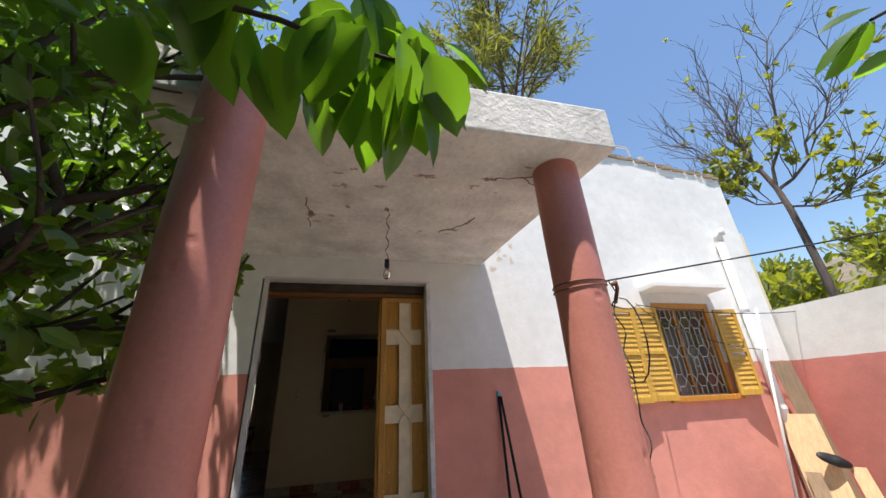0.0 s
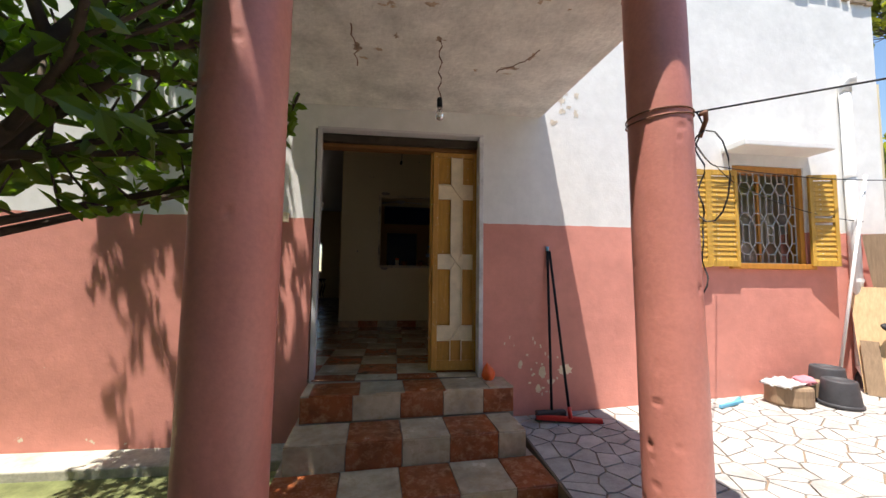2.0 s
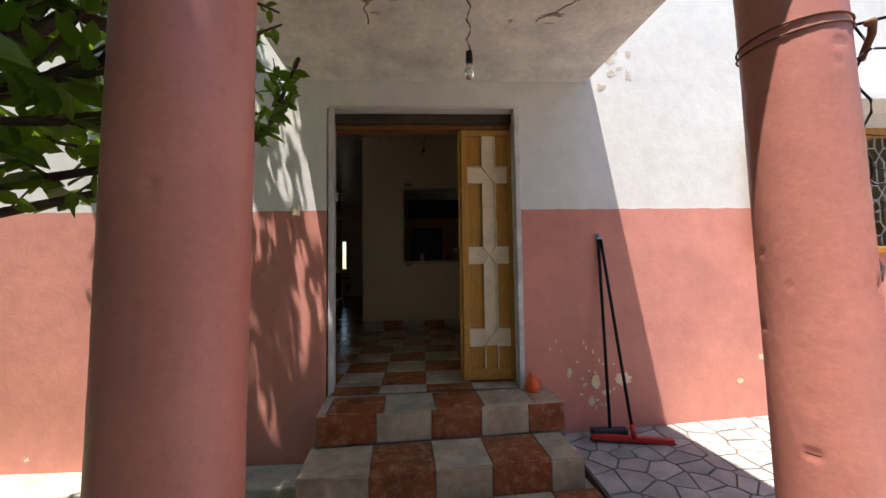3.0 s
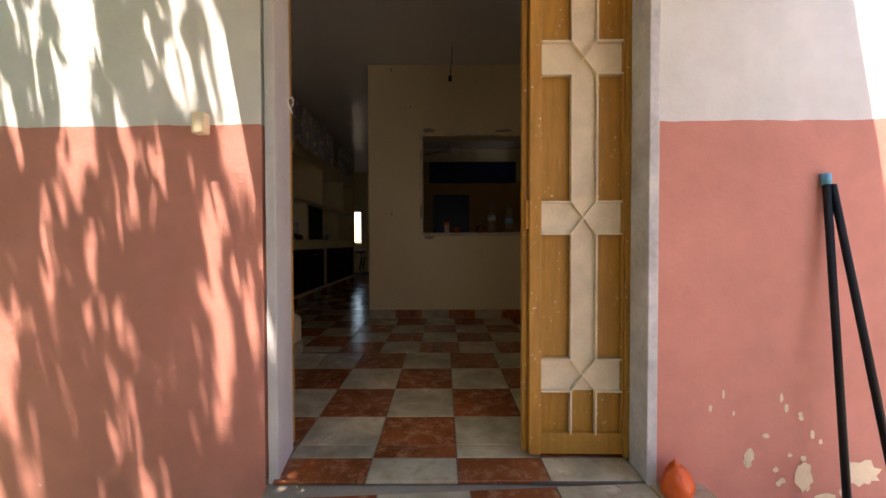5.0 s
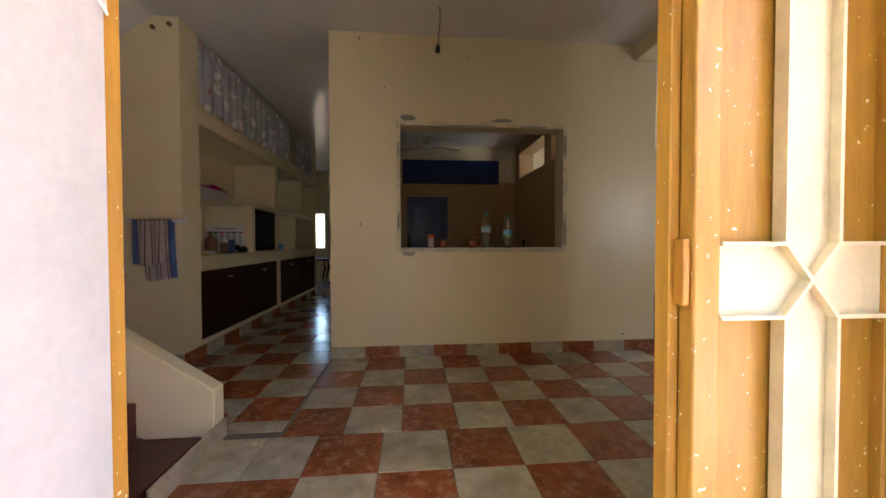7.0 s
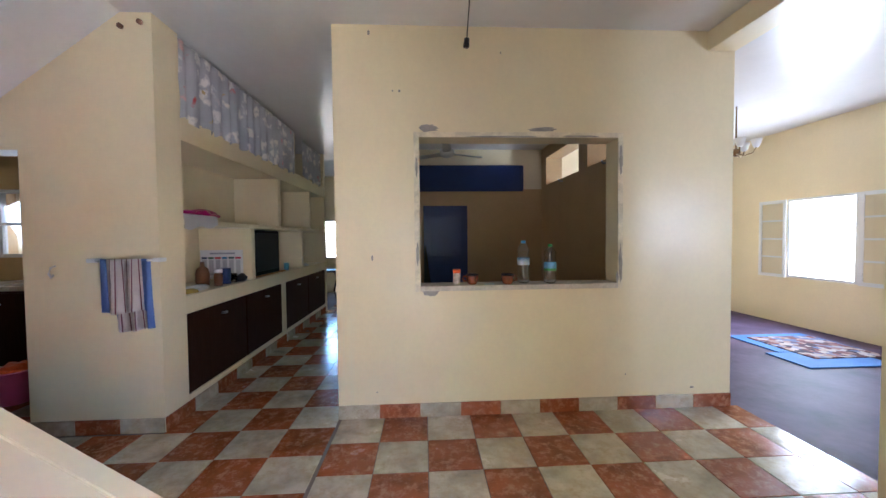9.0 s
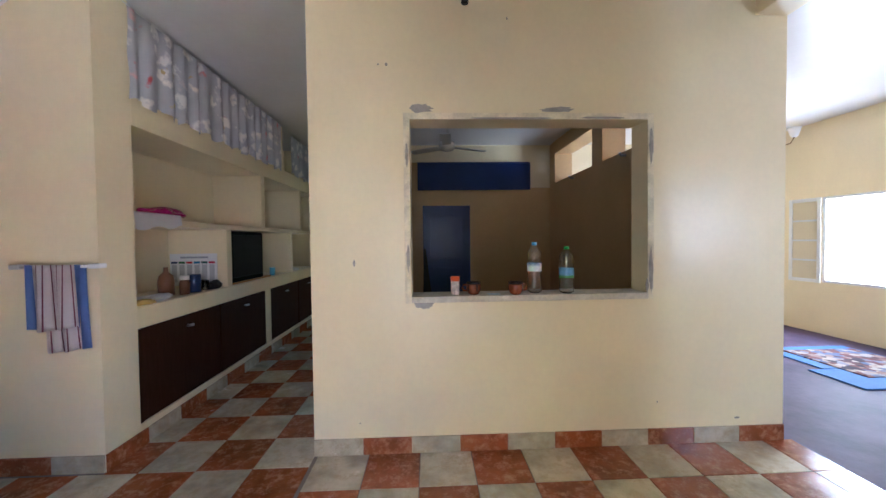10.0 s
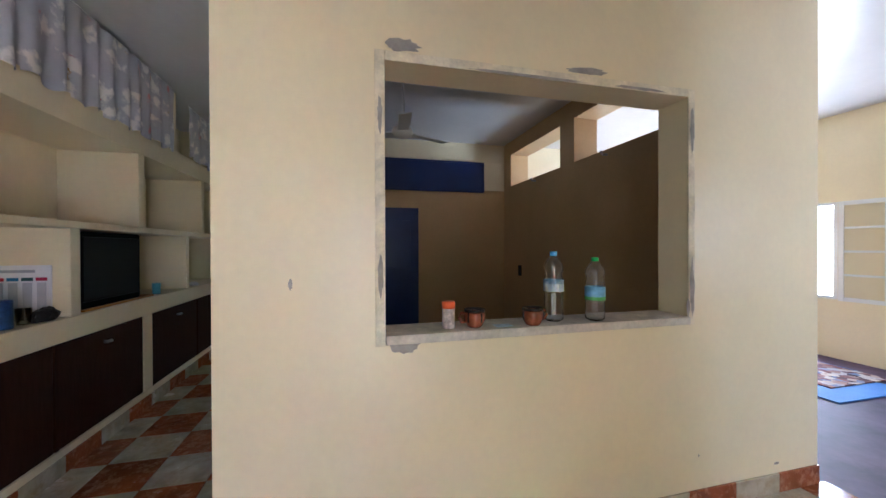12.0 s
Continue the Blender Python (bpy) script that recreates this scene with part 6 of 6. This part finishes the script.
tagged(rug, "small patterned oriental carpet on the blue mats", "carpet")
ch = thing("chandelier", 3.95, 7.6, 2.92, "small brass chandelier with white glass cups", "chandelier")
M_BRASS = surface("dark_brass", (0.20, 0.12, 0.05), 0.35, metal=0.9, vary=0.2)
part("stem", tube([(3.95, 7.6, CEIL), (3.95, 7.6, 2.4)], 0.009, 8), M_BRASS, ch)
part("hub", lathe([(0.01, 2.43), (0.04, 2.41), (0.045, 2.37), (0.015, 2.33)], 16), M_BRASS, ch, "", True).location = (3.95, 7.6, 0)
for k in range(5):
    a = 2 * math.pi * k / 5 + 0.4
    u = Vector((math.cos(a), math.sin(a), 0))
    o = Vector((3.95, 7.6, 2.37))
    arm = part("arm", tube([o, o + u * 0.08 - Vector((0, 0, 0.04)), o + u * 0.16 - Vector((0, 0, 0.02)), o + u * 0.19 + Vector((0, 0, 0.04))], 0.006, 7), M_BRASS, ch, "", True)
    cup = part("glass_cup", lathe([(0.02, 0), (0.035, 0.02), (0.05, 0.07), (0.06, 0.10), (0.057, 0.10), (0.03, 0.02)], 18), M_PAPER, arm, "white frosted glass cup", True)
    cup.location = o + u * 0.19 + Vector((0, 0, 0.04))
    cup.matrix_parent_inverse = Matrix.Identity(4)

# ---- kitchen seen through the doorway ----
w3 = thing("window_3", -4.55, 7.75, 1.19, "small white kitchen window", "window")
tagged(w3, kind="structure")
for x0, x1, z0, z1 in ((-4.78, -4.74, 1.192, 1.968), (-4.37, -4.33, 1.192, 1.968), (-4.739, -4.371, 1.192, 1.23), (-4.739, -4.371, 1.93, 1.968), (-4.739, -4.371, 1.56, 1.59)):
    part("window_frame", box(x0, x1, 7.70, 7.76, z0, z1, 0.003), M_PVC, w3)
part("pane", box(-4.74, -4.37, 7.73, 7.734, 1.23, 1.93), M_GLASS, w3).visible_shadow = False
kc = thing("kitchen_cabinet", -4.0, 7.4, 0.0, "dark wooden kitchen base cabinet", "cabinet")
part("body", box(-4.79, -2.75, 7.12, 7.699, 0.12, 0.88, 0.005), M_DARKWOOD, kc)
part("plinth", box(-4.79, -2.75, 7.18, 7.699, 0.0, 0.119), M_PALE, kc)
for k in range(4):
    d = part("door", box(-4.78 + 0.51 * k, -4.78 + 0.51 * k + 0.49, 7.10, 7.119, 0.14, 0.86, 0.004), M_DARKWOOD, kc)
    part("handle", tube([(-4.7 + 0.51 * k, 7.085, 0.75), (-4.62 + 0.51 * k, 7.085, 0.75)], 0.008, 6), M_METAL, d)
wt = part("worktop", box(-4.79, -2.70, 7.07, 7.699, 0.882, 0.93, 0.006), M_PALE)
tagged(wt, "pale stone kitchen worktop", "worktop")
bk = thing("pink_bucket", -3.42, 6.55, 0.0, "pink plastic bucket with an orange cloth in it", "bucket")
M_PINKP = surface("pink_plastic", (0.55, 0.08, 0.14), 0.4, vary=0.1, relief=0.05)
ob = part("body", lathe([(0.10, 0.0), (0.105, 0.005), (0.14, 0.27), (0.15, 0.28), (0.14, 0.285), (0.098, 0.012)], 28), M_PINKP, None, "", True)
ob.parent = bk
crumple("orange_cloth", -3.42, 6.55, 0.25, 0.10, 0.10, 0.07, M_ORANGE, "orange cloth heaped in the pink bucket", "cloth", 12)
# corridor end
w4 = thing("window_4", -2.57, 12.7, 0.86, "bright barred window at the corridor end", "window")
tagged(w4, kind="structure")
for x0, x1, z0, z1 in ((-3.02, -2.98, 0.862, 1.838), (-2.16, -2.12, 0.862, 1.838), (-2.979, -2.161, 0.862, 0.9), (-2.979, -2.161, 1.80, 1.838), (-2.59, -2.55, 0.901, 1.799)):
    part("window_frame", box(x0, x1, 12.6, 12.66, z0, z1, 0.003), M_PVC, w4)
for k in range(5):
    part("bar", tube([(-2.97, 12.72, 1.0 + 0.16 * k), (-2.17, 12.72, 1.0 + 0.16 * k)], 0.006, 6), M_GRILLE, w4)
st = thing("side_table", -1.98, 11.6, 0.0, "dark wooden side table with a curved leg", "table")
part("top", box(-2.5, -1.86, 11.4, 11.9, 0.62, 0.66, 0.006), M_DARKWOOD, st)
for x, y in ((-1.92, 11.46), (-2.44, 11.46), (-1.92, 11.84), (-2.44, 11.84)):
    part("leg", tube([(x, y, 0.62), (x + 0.04, y, 0.45), (x - 0.02, y, 0.2), (x + 0.03, y, 0.0)], 0.024, 8, 0.6), M_DARKWOOD, st, "", True)

# ---- floor tiles, skirting, paving ----
floor_ob = bpy.data.objects["floor"]
T_SIZES = {}
SLANT = Matrix.Translation((-0.0529, 0.0143, 0)) @ Matrix.Rotation(radians(-1.19), 4, "Z")
FLOOR_LEVEL = SLANT.inverted()


def floor_tile(x0, x1, y0, y1, red):
    w, d = round(x1 - x0 - 0.004, 3), round(y1 - y0 - 0.004, 3)
    if w < 0.02 or d < 0.02:
        return
    key = (w, d, red)
    if key not in T_SIZES:
        T_SIZES[key] = tile_mesh("floor_tile", w, d, M_TERRA if red else M_PALE)
    ob = new("tile", T_SIZES[key])
    ob.parent, ob.matrix_parent_inverse = floor_ob, FLOOR_LEVEL
    ob.matrix_basis = pose((x0 + x1) / 2, (y0 + y1) / 2, 0.0)


def field(x0, x1, y0, y1, ox, oy, px, py, parity):
    """A checked field of tiles in the rectangle, its joints running through (ox, oy)."""
    for i in range(math.floor((x0 - ox) / px), math.ceil((x1 - ox) / px)):
        for j in range(math.floor((y0 - oy) / py), math.ceil((y1 - oy) / py)):
            floor_tile(max(x0, ox + i * px), min(x1, ox + (i + 1) * px), max(y0, oy + j * py), min(y1, oy + (j + 1) * py), (i + j + parity) % 2 == 0)


field(-0.55, 2.58, 4.735, 6.04, 0.10, 6.04, 0.325, 0.325, 0)
field(-0.36, 1.05, 3.18, 3.42, 0.0, 4.735, 0.348, 0.352, 0)
field(-0.62, 2.32, 3.42, 4.735, 0.0, 4.735, 0.348, 0.352, 0)
field(-0.862, -0.62, INNER, 4.735, -0.62, 4.735, 0.348, 0.352, 1)
field(-1.77, -0.57, 5.93, 12.6, -0.57, 5.93, 0.335, 0.335, 0)
field(-2.68, -0.55, 4.80, 5.93, -0.57, 5.93, 0.335, 0.335, 0)
field(-4.8, -2.68, 4.80, 7.1, -0.57, 5.93, 0.335, 0.335, 0)


def skirting(name, a, b_, fixed, axis, face, n, first):
    step = (b_ - a) / n
    for k in range(n):
        u0, u1 = a + k * step + 0.001, a + (k + 1) * step - 0.001
        lo, hi = sorted((fixed, fixed + face * 0.012))
        bm = box(u0, u1, lo, hi, 0.001, 0.105, 0.002) if axis == "y" else box(lo, hi, u0, u1, 0.001, 0.105, 0.002)
        structure(part("skirting_tile", bm, M_TERRA if (k + first) % 2 else M_PALE), "tile of the skirting", "skirting")


skirting("hatch", -0.57, 2.52, 6.04, "y", -1, 10, 0)
skirting("pier", -2.68, -1.77, 5.95, "y", -1, 3, 0)
skirting("shelf", 5.95, 10.1, -1.77, "x", 1, 13, 1)

INSIDE = set(scene.objects) - OUTSIDE
# crazy paving of the patio
rp = random.Random(77)
seeds = []
for i in range(24):
    for j in range(37):
        x, y = 1.33 + 0.17 * (i + 0.5) + rp.uniform(-0.08, 0.08), -1.6 + 0.132 * (j + 0.5) + rp.uniform(-0.062, 0.062)
        if x < 5.34 and y < FRONT:
            seeds.append((x, y))
S = np.array(seeds)
pavement = bpy.data.objects["pavement"]
order = sorted(range(len(seeds)), key=lambda k: math.hypot(seeds[k][0] - 2.6, (seeds[k][1] - 2.6) * 0.9))
rest = bmesh.new()
for rank, k in enumerate(order):
    sx, sy = seeds[k]
    poly = [(1.34, -1.8), (5.345, -1.8), (5.345, FRONT - 0.003), (1.34, FRONT - 0.003)]
    near = np.argsort(np.hypot(S[:, 0] - sx, S[:, 1] - sy))[1:18]
    for q in near:
        ax, ay = S[q][0] - sx, S[q][1] - sy
        L = math.hypot(ax, ay)
        nx, ny = ax / L, ay / L
        lim = L / 2 - 0.0045
        out = []
        for (x0, y0), (x1, y1) in zip(poly, poly[1:] + poly[:1]):
            d0, d1 = (x0 - sx) * nx + (y0 - sy) * ny - lim, (x1 - sx) * nx + (y1 - sy) * ny - lim
            if d0 <= 0:
                out.append((x0, y0))
            if d0 * d1 < 0:
                t = d0 / (d0 - d1)
                out.append((x0 + (x1 - x0) * t, y0 + (y1 - y0) * t))
        poly = out
        if len(poly) < 3:
            break
    if len(poly) < 3:
        continue
    lift = rp.uniform(0.002, 0.006)
    b = bmesh.new() if rank < 290 else rest
    top = [b.verts.new((sx + (x - sx) * 0.975, sy + (y - sy) * 0.975, patio_height(x) + lift)) for x, y in poly]
    low = [b.verts.new((x, y, patio_height(x) - 0.012)) for x, y in poly]
    b.faces.new(top)
    for q in range(len(poly)):
        b.faces.new((low[q], low[(q + 1) % len(poly)], top[(q + 1) % len(poly)], top[q]))
    if rank < 290:
        ob = part("stone", b, M_STONE)
        ob.parent = pavement
ob = part("paving_stones", rest, M_STONE)
ob.parent = pavement
tagged(ob, kind="stuff")

# The front, porch and courtyard stand at a slight angle to the rooms behind.
ROOM_WALLS = {"wall_hatch", "wall_corridor", "wall_partition", "wall_back", "wall_east", "wall_room_end", "wall_pier", "wall_kitchen", "wall_west",
              "wall_kitchen_end", "wall_corridor_end", "wall_behind_shelves", "beam"}
SKEW = Matrix.Translation((-0.0529, 0.0143, 0.0041)) @ Matrix.Rotation(radians(-1.19), 4, "Z") @ Matrix.Scale(0.991, 4)
for ob in list(scene.objects):
    if ob.parent is None and ob.type in {"MESH", "EMPTY"} and ob not in INSIDE and ob.name not in ROOM_WALLS:
        ob.matrix_basis = (SLANT if ob.name in {"ceiling", "floor", "floor_side_room"} else SKEW) @ ob.matrix_basis
